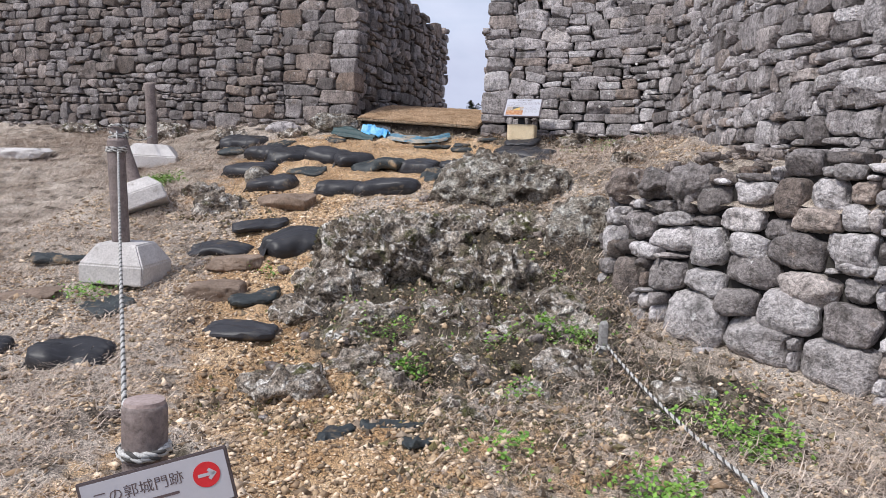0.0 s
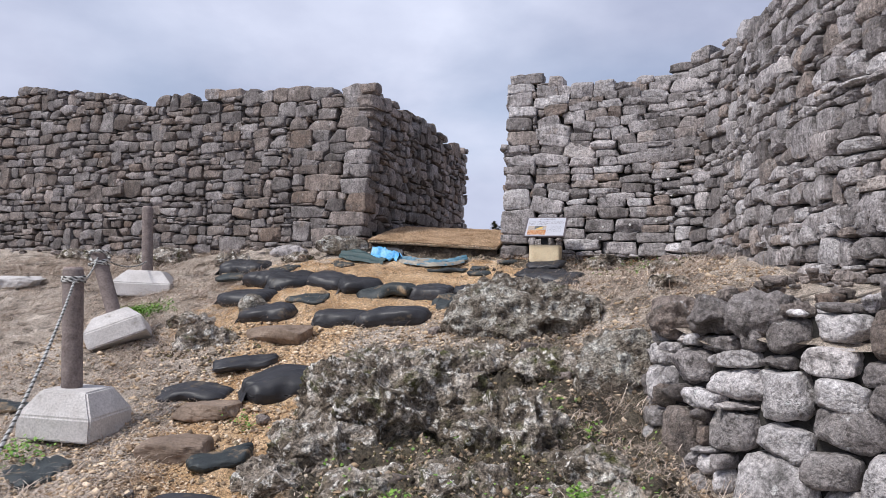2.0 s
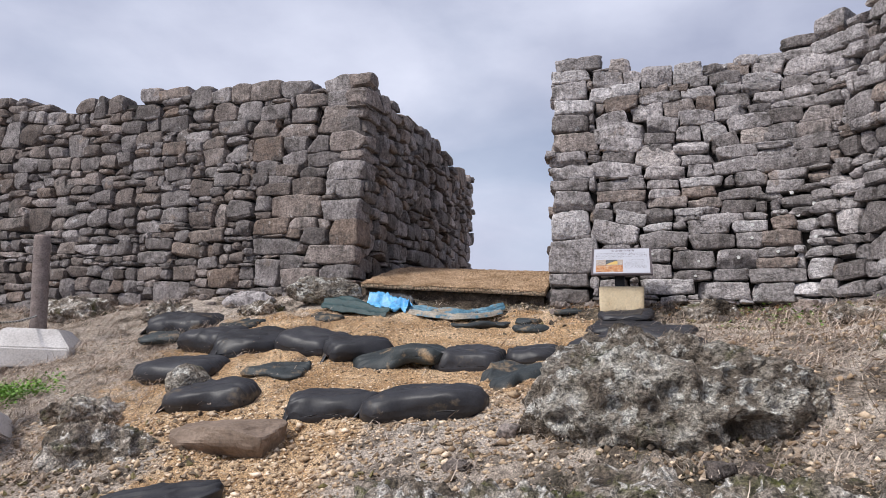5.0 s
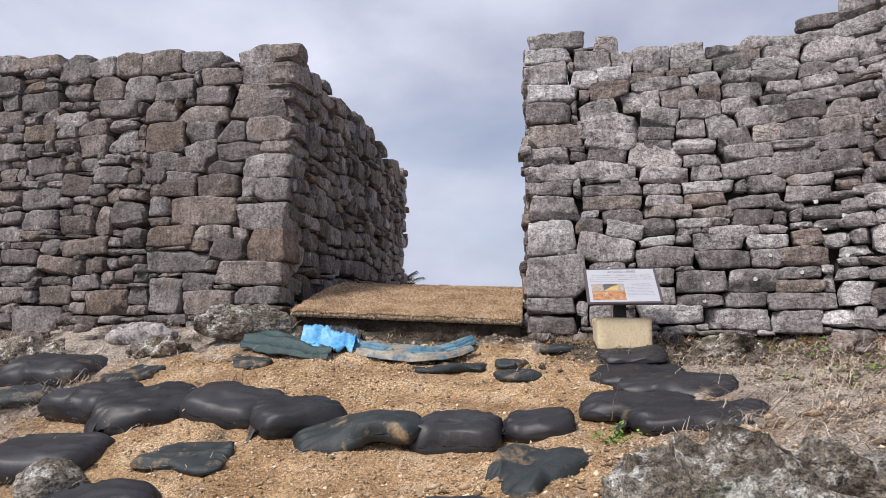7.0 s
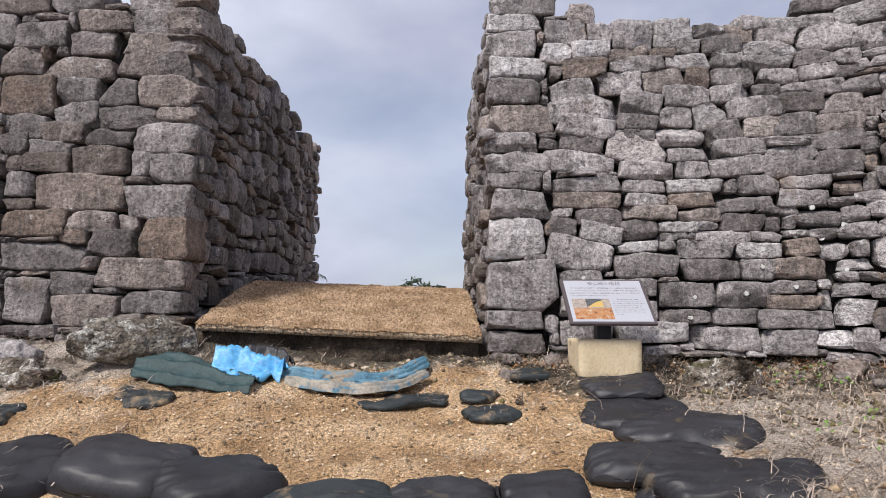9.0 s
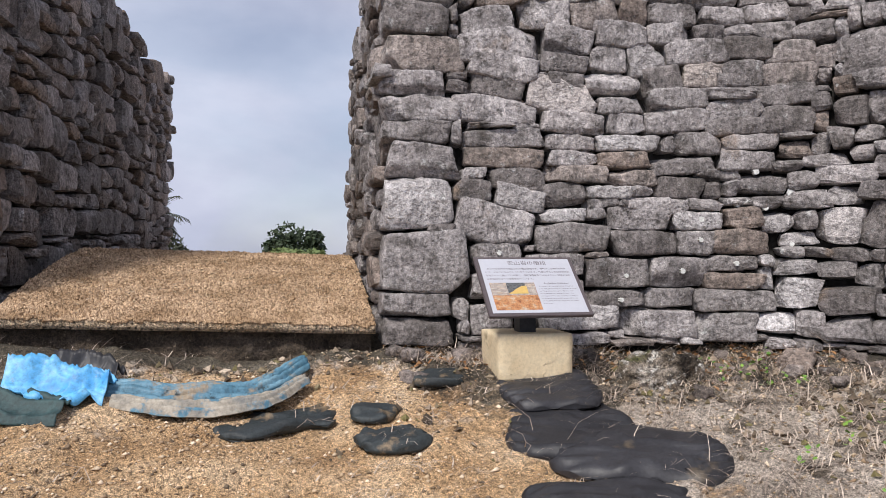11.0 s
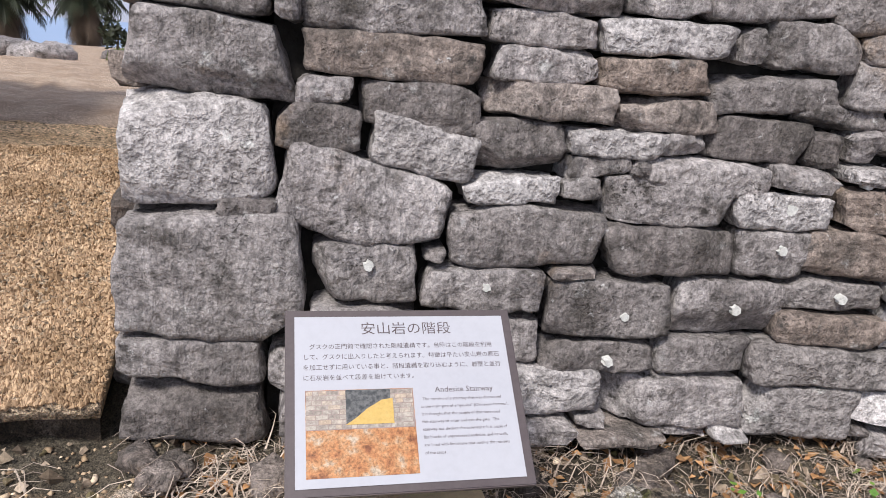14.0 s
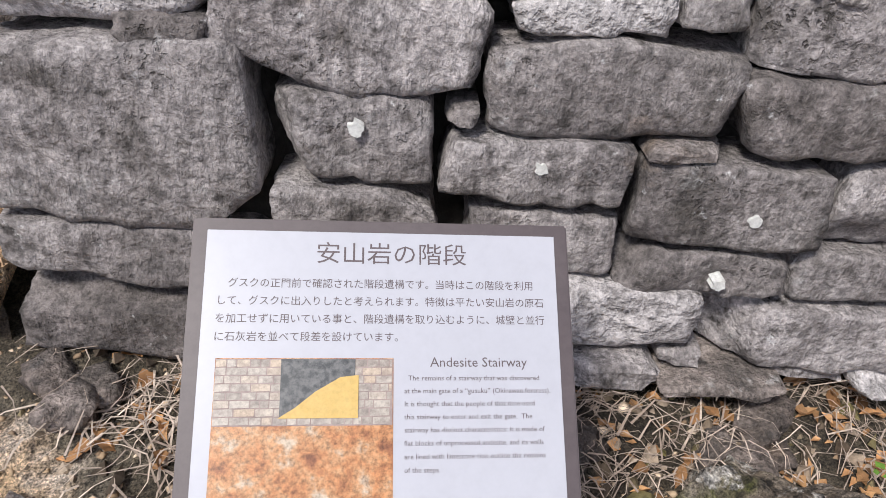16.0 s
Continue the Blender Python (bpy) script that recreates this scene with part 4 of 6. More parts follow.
# low retaining wall of rounded boulders, and the bank behind it
low_line = Line([(2.0, 7.95), (1.40, 7.4), (1.40, 6.87), (1.62, 6.42), (1.84, 6.05), (2.26, 5.58), (2.61, 5.15), (2.96, 4.75), (3.4, 4.2), (3.9, 3.6), (4.6, 2.9)], 1)
LOW_BOULDERS_A = [(0.95, 1.32, 0.3, 0.25, 0), (0.95, 1.17, 0.3, 0.18, 4), (1.19, 0.93, 0.3, 0.32, -7), (1.25, 1.38, 0.4, 0.19, -3), (1.61, 0.63, 0.4, 0.39, -8), (1.64, 1.11, 0.4, 0.28, -8), (1.82, 0.9, 0.36, 0.14, 0), (1.94, 1.29, 0.4, 0.13, -1), (2.12, 1.2, 0.4, 0.13, 4), (2.12, 1.02, 0.52, 0.24, 8), (2.12, 0.72, 0.39, 0.29, 6), (2.45, 1.2, 0.23, 0.1, 0), (2.45, 0.39, 0.6, 0.44, -10), (2.48, 1.38, 0.33, 0.25, 4), (2.48, 0.99, 0.42, 0.34, 0), (2.51, 0.69, 0.36, 0.25, -10)]
LOW_BOULDERS_B = [(2.78, 1.23, 0.36, 0.2, 0), (2.81, 0.57, 0.33, 0.23, -2), (2.84, 1.44, 0.34, 0.21, 0), (2.87, 1.02, 0.31, 0.22, 0), (2.9, 0.84, 0.44, 0.27, -3), (3.02, 0.3, 0.52, 0.35, -4), (3.08, 1.17, 0.2, 0.18, 0), (3.14, 1.41, 0.26, 0.32, 6), (3.23, 1.02, 0.4, 0.29, -4), (3.23, 0.57, 0.46, 0.36, -6), (3.35, 1.26, 0.37, 0.19, -2), (3.35, 0.75, 0.45, 0.24, -4), (3.41, 1.44, 0.27, 0.29, 0), (3.62, 1.29, 0.21, 0.2, 0), (3.62, 1.05, 0.35, 0.27, 0), (3.62, 0.21, 0.57, 0.42, -4), (3.65, 1.47, 0.18, 0.17, 0), (3.68, 0.93, 0.25, 0.11, 0), (3.68, 0.54, 0.38, 0.29, -3)]
LOW_BOULDERS_C = [(3.71, 0.78, 0.23, 0.19, 0)]
lay_wall("wall_retaining", low_line, -0.12, profile([(0, 1.36), (0.9, 1.38), (1.9, 1.42), (2.3, 1.55), (2.6, 1.64), (3.2, 1.75), (6, 1.9)]), 0.16, pale_stone_mat,
         "low retaining wall of rough rounded limestone boulders", seed=57, course=(0.17, 0.28), ratio=(0.9, 1.5), picked=(2, 5.5, 200), power=(3.4, 7.0), depth=0.42, grid=8, tall=0.1,
         rough=0.10, other=west_stone_mat, thick=0.7, soft=True, sway=0.13, share=0.36, taken=LOW_BOULDERS_A + LOW_BOULDERS_B + LOW_BOULDERS_C, fill=(0.6, 4.6, 0.0, 1.66))


def build_bank():
    rows = 14
    verts, faces = [], []
    n = 60
    for i in range(n + 1):
        p, u, inn = low_line.at(low_line.s[-1] * i / n)
        q, _, _ = curve_foot.at(curve_foot.s[-1] * min(1, max(0, (i / n - 0.02) * 1.1)))
        for k in range(rows + 1):
            t = k / rows
            a = p + inn * 0.25
            v = a * (1 - t) + (q + np.array([0.25, 0, 0])) * t
            v[2] = 1.34 + 0.50 * t + 0.09 * noise.noise((v[0] * 3, v[1] * 3, 2.0))
            verts.append(v)
    for i in range(n):
        for k in range(rows):
            a = i * (rows + 1) + k
            faces.append((a, a + 1, a + rows + 2, a + rows + 1))
    thing("bank", verts, faces, ground_mat, "bare earth bank between the low and the high wall", "bank", kind="structure")


build_bank()


# ---------------------------------------------------------------- mat in the gate
def build_mat():
    nx, ny = 90, 110
    verts, faces = [], []
    for top in (1, 0):
        for j in range(ny + 1):
            t = j / ny
            for i in range(nx + 1):
                s = i / nx
                front = np.array([-1.60 + 2.13 * s, 13.20 - 0.34 * s + 0.03 * noise.noise((s * 9, 0, 4)), 2.535 - 0.10 * s])
                back = np.array([-0.75 + 2.05 * s, 16.0 - 0.2 * s, 2.84])
                run = t ** 1.0
                p = front * (1 - run) + back * run
                rise = 1 - (1 - min(1, t / 0.6)) ** 1.35
                p[2] = front[2] + (2.865 + 0.06 * (1 - s) - front[2]) * rise
                p[2] += 0.012 * noise.noise((p[0] * 7, p[1] * 7, 1)) + 0.02 * noise.noise((p[0] * 26, p[1] * 26, 1)) if top else -0.055
                verts.append(p)
    m = (nx + 1) * (ny + 1)
    for j in range(ny):
        for i in range(nx):
            a = j * (nx + 1) + i
            faces.append((a, a + 1, a + nx + 2, a + nx + 1))
            faces.append((m + a + nx + 1, m + a + nx + 2, m + a + 1, m + a))
    for i in range(nx):
        faces.append((i + m, i + 1 + m, i + 1, i))
    for j in range(ny):
        a, b = j * (nx + 1), j * (nx + 1) + nx
        faces.append((a, a + nx + 1, m + a + nx + 1, m + a))
        faces.append((b, m + b, m + b + nx + 1, b + nx + 1))
    e_verts, e_faces, rows = [], [], 14
    for i in range(nx + 1):
        p = verts[m + i]
        for k in range(rows + 1):
            t = k / rows
            out = 0.10 - 0.17 * t ** 1.2 + 0.05 * noise.noise((p[0] * 5, t * 3, 2)) + 0.03 * noise.noise((p[0] * 16, t * 9, 5))
            e_verts.append((p[0], p[1] + out, p[2] + 0.01 - 0.5 * t))
        e_verts.append((p[0], p[1] + 0.9, p[2] + 0.01))
    for i in range(nx):
        for k in range(rows):
            a = i * (rows + 2) + k
            e_faces.append((a, a + 1, a + rows + 3, a + rows + 2))
        a = i * (rows + 2)
        e_faces.append((a, a + rows + 2, a + 2 * rows + 3, a + rows + 1))
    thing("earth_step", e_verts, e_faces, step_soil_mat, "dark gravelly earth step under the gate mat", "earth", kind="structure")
    ob = thing("gate_mat", verts, faces, mat_mat, "thick tan coarse gravel mat laid on the gate floor", "floor mat")
    rnd = np.random.RandomState(6)
    top = np.array(verts[:m]).reshape(ny + 1, nx + 1, 3)
    n = 52000
    gi, gj = rnd.rand(n) * (nx - 0.01), rnd.rand(n) ** 1.5 * (ny * 0.7)
    i, j = gi.astype(int), gj.astype(int)
    u, v = (gi - i)[:, None], (gj - j)[:, None]
    at = (top[j, i] * (1 - u) + top[j, i + 1] * u) * (1 - v) + (top[j + 1, i] * (1 - u) + top[j + 1, i + 1] * u) * v
    r = rnd.uniform(0.005, 0.0115, n)[:, None, None]
    eight = np.array([(1, 0, 0), (-1, 0, 0), (0, 1, 0), (0, -1, 0), (0, 0, 1), (0, 0, -1)], float)
    sides = np.array([(0, 2, 4), (2, 1, 4), (1, 3, 4), (3, 0, 4), (2, 0, 5), (1, 2, 5), (3, 1, 5), (0, 3, 5)])
    w = eight[None] * r * rnd.uniform(0.7, 1.3, (n, 6, 1)) + rnd.normal(0, 0.25, (n, 6, 3)) * r + at[:, None, :]
    f = (sides[None] + 6 * np.arange(n)[:, None, None]).reshape(-1, 3)
    tagged(part_of("mat_gravel", w.reshape(-1, 3), f, mat_grain_mat, ob, "bonded tan gravel", False), kind="stuff")


build_mat()


# ---------------------------------------------------------------- rocks
def build_outcrop(name, x, y, size, label, seed, turn=0.0, sink=0.3, n=44, knobs=0.16, material=None):
    c, faces = cube_grid(n)
    q = c / np.linalg.norm(c, axis=1)[:, None]
    p = q * np.array(size) / 2
    lump = fbm(p * 1.7 + seed * 3.1, 3)
    ridge = (1 - np.abs(fbm(p * 3.6 + seed * 7.7, 3, 0.6)) * 1.8).clip(0, 1) ** 2 * 0.95 + (1 - np.abs(fbm(p * 9 + seed * 2.3, 3, 0.6)) * 1.8).clip(0, 1) ** 2 * 0.24
    pit = fbm(p * 16 + seed, 3, 0.6)
    p = p + q * (lump * 0.22 * min(size) + (ridge - 0.6) * knobs + pit * 0.024)[:, None]
    a = radians(turn)
    p = np.stack([p[:, 0] * math.cos(a) - p[:, 1] * math.sin(a), p[:, 0] * math.sin(a) + p[:, 1] * math.cos(a), p[:, 2]], 1)
    ob = thing(name, p, faces, material or outcrop_mat, label, "rock")
    ob.location = (x, y, on_ground(x, y) + size[2] * (0.5 - sink))
    return ob


build_outcrop("rock_outcrop", -0.45, 7.5, (1.5, 1.35, 0.87), "jagged dark grey coral limestone outcrop with pale crust", 1.0, -5, 0.47, 100, 0.2)
build_outcrop("rock_outcrop", 0.45, 7.0, (0.95, 0.8, 0.6), "low jagged coral rock with white crust", 2.0, 10, 0.48, 60, 0.17)
build_outcrop("rock_outcrop", -0.85, 6.85, (0.9, 0.7, 0.5), "low dark coral rock among gravel", 2.6, 30, 0.5, 48, 0.13)
build_outcrop("rock_outcrop", 0.66, 8.95, (1.72, 0.85, 0.84), "broad grey boulder spotted with white lichen", 3.0, -16, 0.42, 72, 0.11, boulder_mat)
build_outcrop("rock_outcrop", 1.40, 7.5, (0.72, 0.55, 0.76), "upright grey boulder beside the low wall", 4.0, 0, 0.38, 52, 0.07, boulder_mat)
for k, (x, y, s) in enumerate(((-1.1, 7.2, 0.4), (0.9, 7.9, 0.5), (0.35, 8.2, 0.45), (-0.9, 8.35, 0.5), (0.95, 6.6, 0.45), (0.1, 6.25, 0.5), (-0.5, 6.2, 0.4), (0.75, 6.0, 0.35), (-1.25, 6.35, 0.35),
                               (-0.1, 5.5, 0.3), (0.35, 5.75, 0.34), (0.6, 5.3, 0.26), (0.2, 5.05, 0.3), (-0.35, 4.75, 0.24), (0.55, 4.65, 0.28), (0.1, 4.3, 0.22), (1.3, 4.6, 0.26), (0.85, 4.2, 0.2), (1.15, 6.2, 0.36), (-0.75, 5.6, 0.28), (-1.0, 4.7, 0.35), (1.7, 5.0, 0.3), (-3.4, 10.4, 0.4), (-3.9, 13.4, 0.5), (-5.4, 14.2, 0.6), (-7.4, 15.0, 0.5), (2.5, 10.2, 0.3), (2.2, 8.9, 0.3), (-2.7, 13.0, 0.35))):
    build_outcrop("loose_rock", x, y, (s * 1.7, s * 1.3, s * 0.62), "small crusted coral limestone rock half sunk in soil", 30.0 + k, 37 * k, 0.52, 30, 0.10)
for k, (x, y, z, size, turn) in enumerate(((1.76, 7.0, 1.49, (0.40, 0.34, 0.31), -20), (1.93, 6.64, 1.49, (0.36, 0.34, 0.30), 15), (2.18, 6.27, 1.5, (0.50, 0.36, 0.32), -45))):
    build_outcrop("cap_boulder", x, y, size, "dark grey weathered limestone boulder capping the low wall", 60.0 + k, turn, 0.4, 30, 0.07, west_stone_mat).location.z = z
build_outcrop("rock_outcrop", 0.95, 5.15, (0.6, 0.35, 0.28), "small pale coral rock in the weeds", 5.0, 8, 0.4, 30, 0.10)
build_outcrop("rock_outcrop", -0.55, 5.1, (0.6, 0.45, 0.22), "small crusted coral rock in gravel", 6.0, 40, 0.52, 30, 0.10)
build_outcrop("rock_outcrop", -1.98, 13.0, (0.85, 0.30, 0.36), "grey gnarled rock lying beside the gate mat", 7.0, 16, 0.2, 44, 0.05, boulder_mat)
build_outcrop("rock_outcrop", -2.95, 13.35, (0.7, 0.3, 0.22), "flat grey slab at the foot of the wall", 8.0, -18, 0.3, 26, 0.05, stone_mat)
build_outcrop("rock_outcrop", -2.75, 10.75, (0.36, 0.3, 0.26), "small tan rock between sandbags", 9.0, 0, 0.4, 26, 0.04, boulder_mat)
build_outcrop("rock_outcrop", -2.9, 9.5, (0.75, 0.5, 0.32), "dark crumbly rock with dry grass", 10.0, 25, 0.4, 34, 0.12)
build_outcrop("rock_outcrop", 2.9, 11.7, (0.35, 0.25, 0.2), "rough grey rock at the wall's foot", 11.0, 25, 0.4, 30, 0.08, stone_mat)
build_outcrop("rock_outcrop", 2.05, 11.98, (0.55, 0.35, 0.26), "dark weathered rock at the wall's foot", 12.0, 0, 0.54, 34, 0.10)


def build_slab(name, x, y, size, turn, label, material, tilt=4):
    v, f = pebble_box(12, size, 9, 0.09, x * 3 + y, 0.16, 0.010, 0.1, 7)
    ob = thing(name, v, f, material, label, "stone", smooth=False)
    ob.matrix_world = pose(x, y, on_ground(x, y) + size[2] * 0.08, tilt, -3, turn)
    return ob


build_slab("step_stone", -2.03, 9.5, (0.66, 0.42, 0.24), -14, "reddish-brown andesite stone laid as a step", brown_stone_mat)
build_slab("step_stone", -2.18, 7.68, (0.55, 0.36, 0.14), -8, "flat brown stone with gravel on it", brown_stone_mat)
build_slab("step_stone", -2.12, 6.85, (0.5, 0.36, 0.16), 4, "flat brown-grey andesite slab", brown_stone_mat)
build_slab("step_stone", -3.75, 6.6, (0.45, 0.4, 0.1), 10, "flat grey slab in dry grass", brown_stone_mat)
build_slab("concrete_slab", -7.35, 12.8, (0.9, 0.6, 0.2), 8, "pale concrete slab lying in dry grass", concrete_mat, 2)


# ---------------------------------------------------------------- sandbags
def build_bag(x, y, length, width, height, turn, seed, worn=False, sink=0.35):
    n = 26
    c, faces = cube_grid(n)
    power = 6.0
    r = (np.abs(c[:, :2]) ** power).sum(1) ** (1 / power)
    q = c.copy()
    flat = np.clip(np.maximum(r, 1e-6) / np.maximum(np.abs(c[:, :2]).max(1), 1e-6), 1, None)
    q[:, 0], q[:, 1] = c[:, 0] / flat, c[:, 1] / flat
    rim = np.clip(1 - (np.abs(q[:, 0]) ** 4.5 + np.abs(q[:, 1]) ** 3.6) ** 1.1, 0, 1) ** 0.4
    p = np.stack([q[:, 0] * length / 2, q[:, 1] * width / 2, q[:, 2] * height / 2 * (0.16 + 0.84 * rim)], 1)
    s = seed * 11.3
    ends = np.clip(np.abs(q[:, 0]) - 0.55, 0, 1) / 0.45
    pleats = 0.016 * np.sin(p[:, 1] * 70 + 4 * fbm(p * 4 + s, 2)) * ends + 0.010 * np.sin(p[:, 0] * 31 + 5 * fbm(p * 5 + s, 2)) * (1 - rim)
    creases = 0.020 * ((1 - np.abs(fbm(p * np.array([3.0, 9.0, 3.0]) + s + 40, 2)) * 2.4).clip(0, 1) ** 3 - 0.25)
    p[:, 2] += np.where(q[:, 2] > 0, pleats + creases, 0) + (0.8 if worn else 0.3) * height * fbm(np.stack([p[:, 0], p[:, 1], p[:, 0] * 0], 1) * 2.2 + s, 2)
    p[:, 1] *= 1 - 0.16 * ends ** 2
    p[:, 0] += 0.06 * fbm(p * 4 + s + 3, 2)
    p[:, 1] += 0.07 * fbm(p * 4 + s + 7, 2)
    if worn:
        p[:, :2] *= 1 + 0.30 * fbm(np.stack([p[:, 0], p[:, 1], p[:, 0] * 0], 1) * 6 + s, 3)[:, None]
    name = "worn_sandbag" if worn else "sandbag"
    label = "torn dark green sandbag half buried in ochre soil" if worn else "full black plastic sandbag bedded in ochre gravel"
    ob = thing(name, p, faces, worn_bag_mat if worn else bag_mat, label, "sandbag", "sandbags of the stepped path")
    e = 0.3
    z = on_ground(x, y)
    gx, gy = (on_ground(x + e, y) - on_ground(x - e, y)) / (2 * e), (on_ground(x, y + e) - on_ground(x, y - e)) / (2 * e)
    up = Vector((-gx * 0.6, -gy * 0.6, 1)).normalized()
    tilt = Vector((0, 0, 1)).rotation_difference(up).to_matrix().to_4x4()
    ob.matrix_world = Matrix.Translation((x, y, z + height * (0.5 - sink))) @ tilt @ pose(0, 0, 0, 0, 0, turn)
    if not worn and height > 0.15:
        verts, quads = [], []
        for i in range(9):
            for k in range(15):
                t, v = i / 8, k / 14 - 0.5
                verts.append((-length * (0.47 + 0.10 * t), v * width * (0.62 + 0.16 * t), height * (0.10 - 0.42 * t) + 0.012 * math.sin(v * 34 + seed) * (0.5 + t) + 0.02 * noise.noise((v * 6, t * 3, seed))))
        for i in range(8):
            for k in range(14):
                a = i * 15 + k
                quads.append((a, a + 15, a + 16, a + 1))
        flap = part_of("folded_mouth", verts, quads, bag_mat, ob, "pleated sack mouth tucked under")
        flap.modifiers.new("sheet", 'SOLIDIFY').thickness = 0.008
    return ob


# x, y, length, width, height, turn
BAGS_TOP = [(-2.90, 11.95, 0.62, 0.46, 0.25, -22), (-2.45, 11.68, 0.72, 0.48, 0.27, 20), (-1.85, 11.6, 0.66, 0.5, 0.25, -24), (-1.42, 11.36, 0.62, 0.48, 0.24, 14),
            (-0.38, 10.9, 0.58, 0.42, 0.24, -14), (0.14, 10.88, 0.46, 0.36, 0.16, -16), (1.12, 11.62, 0.70, 0.56, 0.12, -24), (1.26, 11.28, 0.80, 0.50, 0.12, -34), (1.20, 11.95, 0.56, 0.50, 0.08, -14),
            (0.85, 10.98, 0.76, 0.44, 0.14, -18), (1.06, 10.62, 0.86, 0.46, 0.17, -24), (-3.5, 12.85, 0.85, 0.5, 0.24, -18), (-2.95, 11.2, 0.74, 0.5, 0.2, -14)]
BAGS_LOW = [(-2.42, 10.45, 0.72, 0.46, 0.24, -6), (-1.42, 9.98, 0.66, 0.42, 0.22, 12), (-0.78, 9.76, 0.85, 0.46, 0.24, -8), (-2.22, 8.8, 0.66, 0.34, 0.10, 14),
            (-1.66, 8.1, 0.66, 0.44, 0.26, 22), (-2.5, 8.18, 0.74, 0.38, 0.11, -4), (-1.6, 5.8, 0.58, 0.34, 0.09, -6), (-2.54, 5.0, 0.56, 0.4, 0.22, 8), (-3.25, 5.1, 0.4, 0.36, 0.18, 10)]
BAGS_WORN = [(-1.0, 11.02, 0.74, 0.42, 0.17, -10), (-0.02, 10.22, 0.72, 0.4, 0.22, 24), (-2.02, 10.98, 0.55, 0.4, 0.09, -14), (-3.5, 12.35, 0.5, 0.4, 0.1, -20), (-1.70, 6.75, 0.5, 0.36, 0.09, 30),
             (-2.9, 6.35, 0.6, 0.42, 0.10, -50), (0.24, 11.88, 0.36, 0.24, 0.06, -10), (-1.84, 12.38, 0.36, 0.22, 0.07, -5), (0.72, 12.33, 0.26, 0.2, 0.05, -30), (0.25, 12.15, 0.26, 0.18, 0.05, -20),
             (-0.55, 3.85, 0.3, 0.12, 0.035, 62), (-0.28, 4.02, 0.4, 0.12, 0.035, 8), (-0.10, 3.85, 0.22, 0.16, 0.035, 80), (-4.1, 7.75, 0.55, 0.3, 0.08, 12), (-0.22, 12.28, 0.62, 0.30, 0.07, 8), (-2.75, 12.4, 0.4, 0.25, 0.08, 0)]
for k, (x, y, l, w, h, a) in enumerate(BAGS_TOP + BAGS_LOW):
    build_bag(x, y, l, w * 1.08, h, a, k + 0.5, sink=0.48)
for k, (x, y, l, w, h, a) in enumerate(BAGS_WORN):
    build_bag(x, y, l, w, h, a, k + 40.5, True, 0.36)


# ---------------------------------------------------------------- tarpaulins
def build_cloth(name, line, width, height, material, label, seed, folds=5):
    """A crumpled strip of sheet lying along a line."""
    run = Line(line, 1)
    n, k = 90, 44
    verts, faces = [], []
    for i in range(n + 1):
        p, u, inn = run.at(run.s[-1] * i / n)
        taper = 0.55 + 0.45 * math.sin(math.pi * min(1, max(0, i / n)) ** 0.8)
        for j in range(k + 1):
            t = j / k - 0.5
            v = p + inn * (t * width * taper + 0.03 * noise.noise((i * 0.045, seed, 1)))
            g = on_ground(v[0], v[1])
            ridge = 1 - 2 * abs(math.sin(t * math.pi * folds * 0.5 + 0.7 * noise.noise((i * 0.05, t * 2, seed)))) ** 0.7
            v[2] = g + 0.05 + height * (0.5 * max(0, 1 - (2 * t) ** 2) + 0.28 * ridge * taper + 0.35 * noise.noise((v[0] * 4, v[1] * 6, seed)) + 0.24 * (0.5 - abs(noise.noise((v[0] * 9, v[1] * 16, seed)))))
            verts.append(v)
    for i in range(n):
        for j in range(k):
            a = i * (k + 1) + j
            faces.append((a, a + 1, a + k + 2, a + k + 1))
    ob = thing(name, verts, faces, material, label, "tarpaulin")
    ob.modifiers.new("sheet", 'SOLIDIFY').thickness = 0.006
    return ob


build_cloth("blue_tarp", [(-1.45, 12.72), (-1.22, 12.66), (-1.0, 12.56)], 0.34, 0.20, tarp_mat, "crumpled bright blue plastic tarpaulin on the ground", 1.0, 4)
build_cloth("faded_tarp", [(-1.05, 12.66), (-0.75, 12.53), (-0.3, 12.53), (0.04, 12.74)], 0.15, 0.075, faded_tarp_mat, "long strip of faded torn blue tarpaulin", 2.0, 9)
build_cloth("dusty_tarp", [(-1.0, 12.50), (-0.7, 12.40), (-0.3, 12.40), (0.0, 12.60)], 0.13, 0.05, dusty_tarp_mat, "dust-covered strip of torn tarpaulin lying along the blue one", 2.6, 6)
build_cloth("teal_cloth", [(-1.95, 12.72), (-1.6, 12.62), (-1.2, 12.42)], 0.30, 0.09, teal_tarp_mat, "dark teal ground cloth rumpled beside the blue tarpaulin", 3.0, 5)
build_cloth("black_cloth", [(-1.25, 12.85), (-1.05, 12.8), (-0.95, 12.7)], 0.22, 0.14, bag_mat, "black plastic sheet bundled under the gate mat", 4.0, 4)


# ---------------------------------------------------------------- posts, ropes and arrow sign
def build_block(parent, size, top, low, high):
    bm = bmesh.new()
    rings = []
    for half, z in ((size / 2, 0), (size / 2, low), (top / 2, high)):
        rings.append([bm.verts.new((sx * half, sy * half, z)) for sx, sy in ((-1, -1), (1, -1), (1, 1), (-1, 1))])
    for a, b in zip(rings, rings[1:]):
        for k in range(4):
            bm.faces.new((a[k], a[(k + 1) % 4], b[(k + 1) % 4], b[k]))
    bm.faces.new(rings[-1])
    bm.faces.new(rings[0][::-1])
    bmesh.ops.bevel(bm, geom=list(bm.edges), offset=0.014, segments=2, affect='EDGES')
    return part("base_block", bm, concrete_mat, parent, "pale concrete footing block")


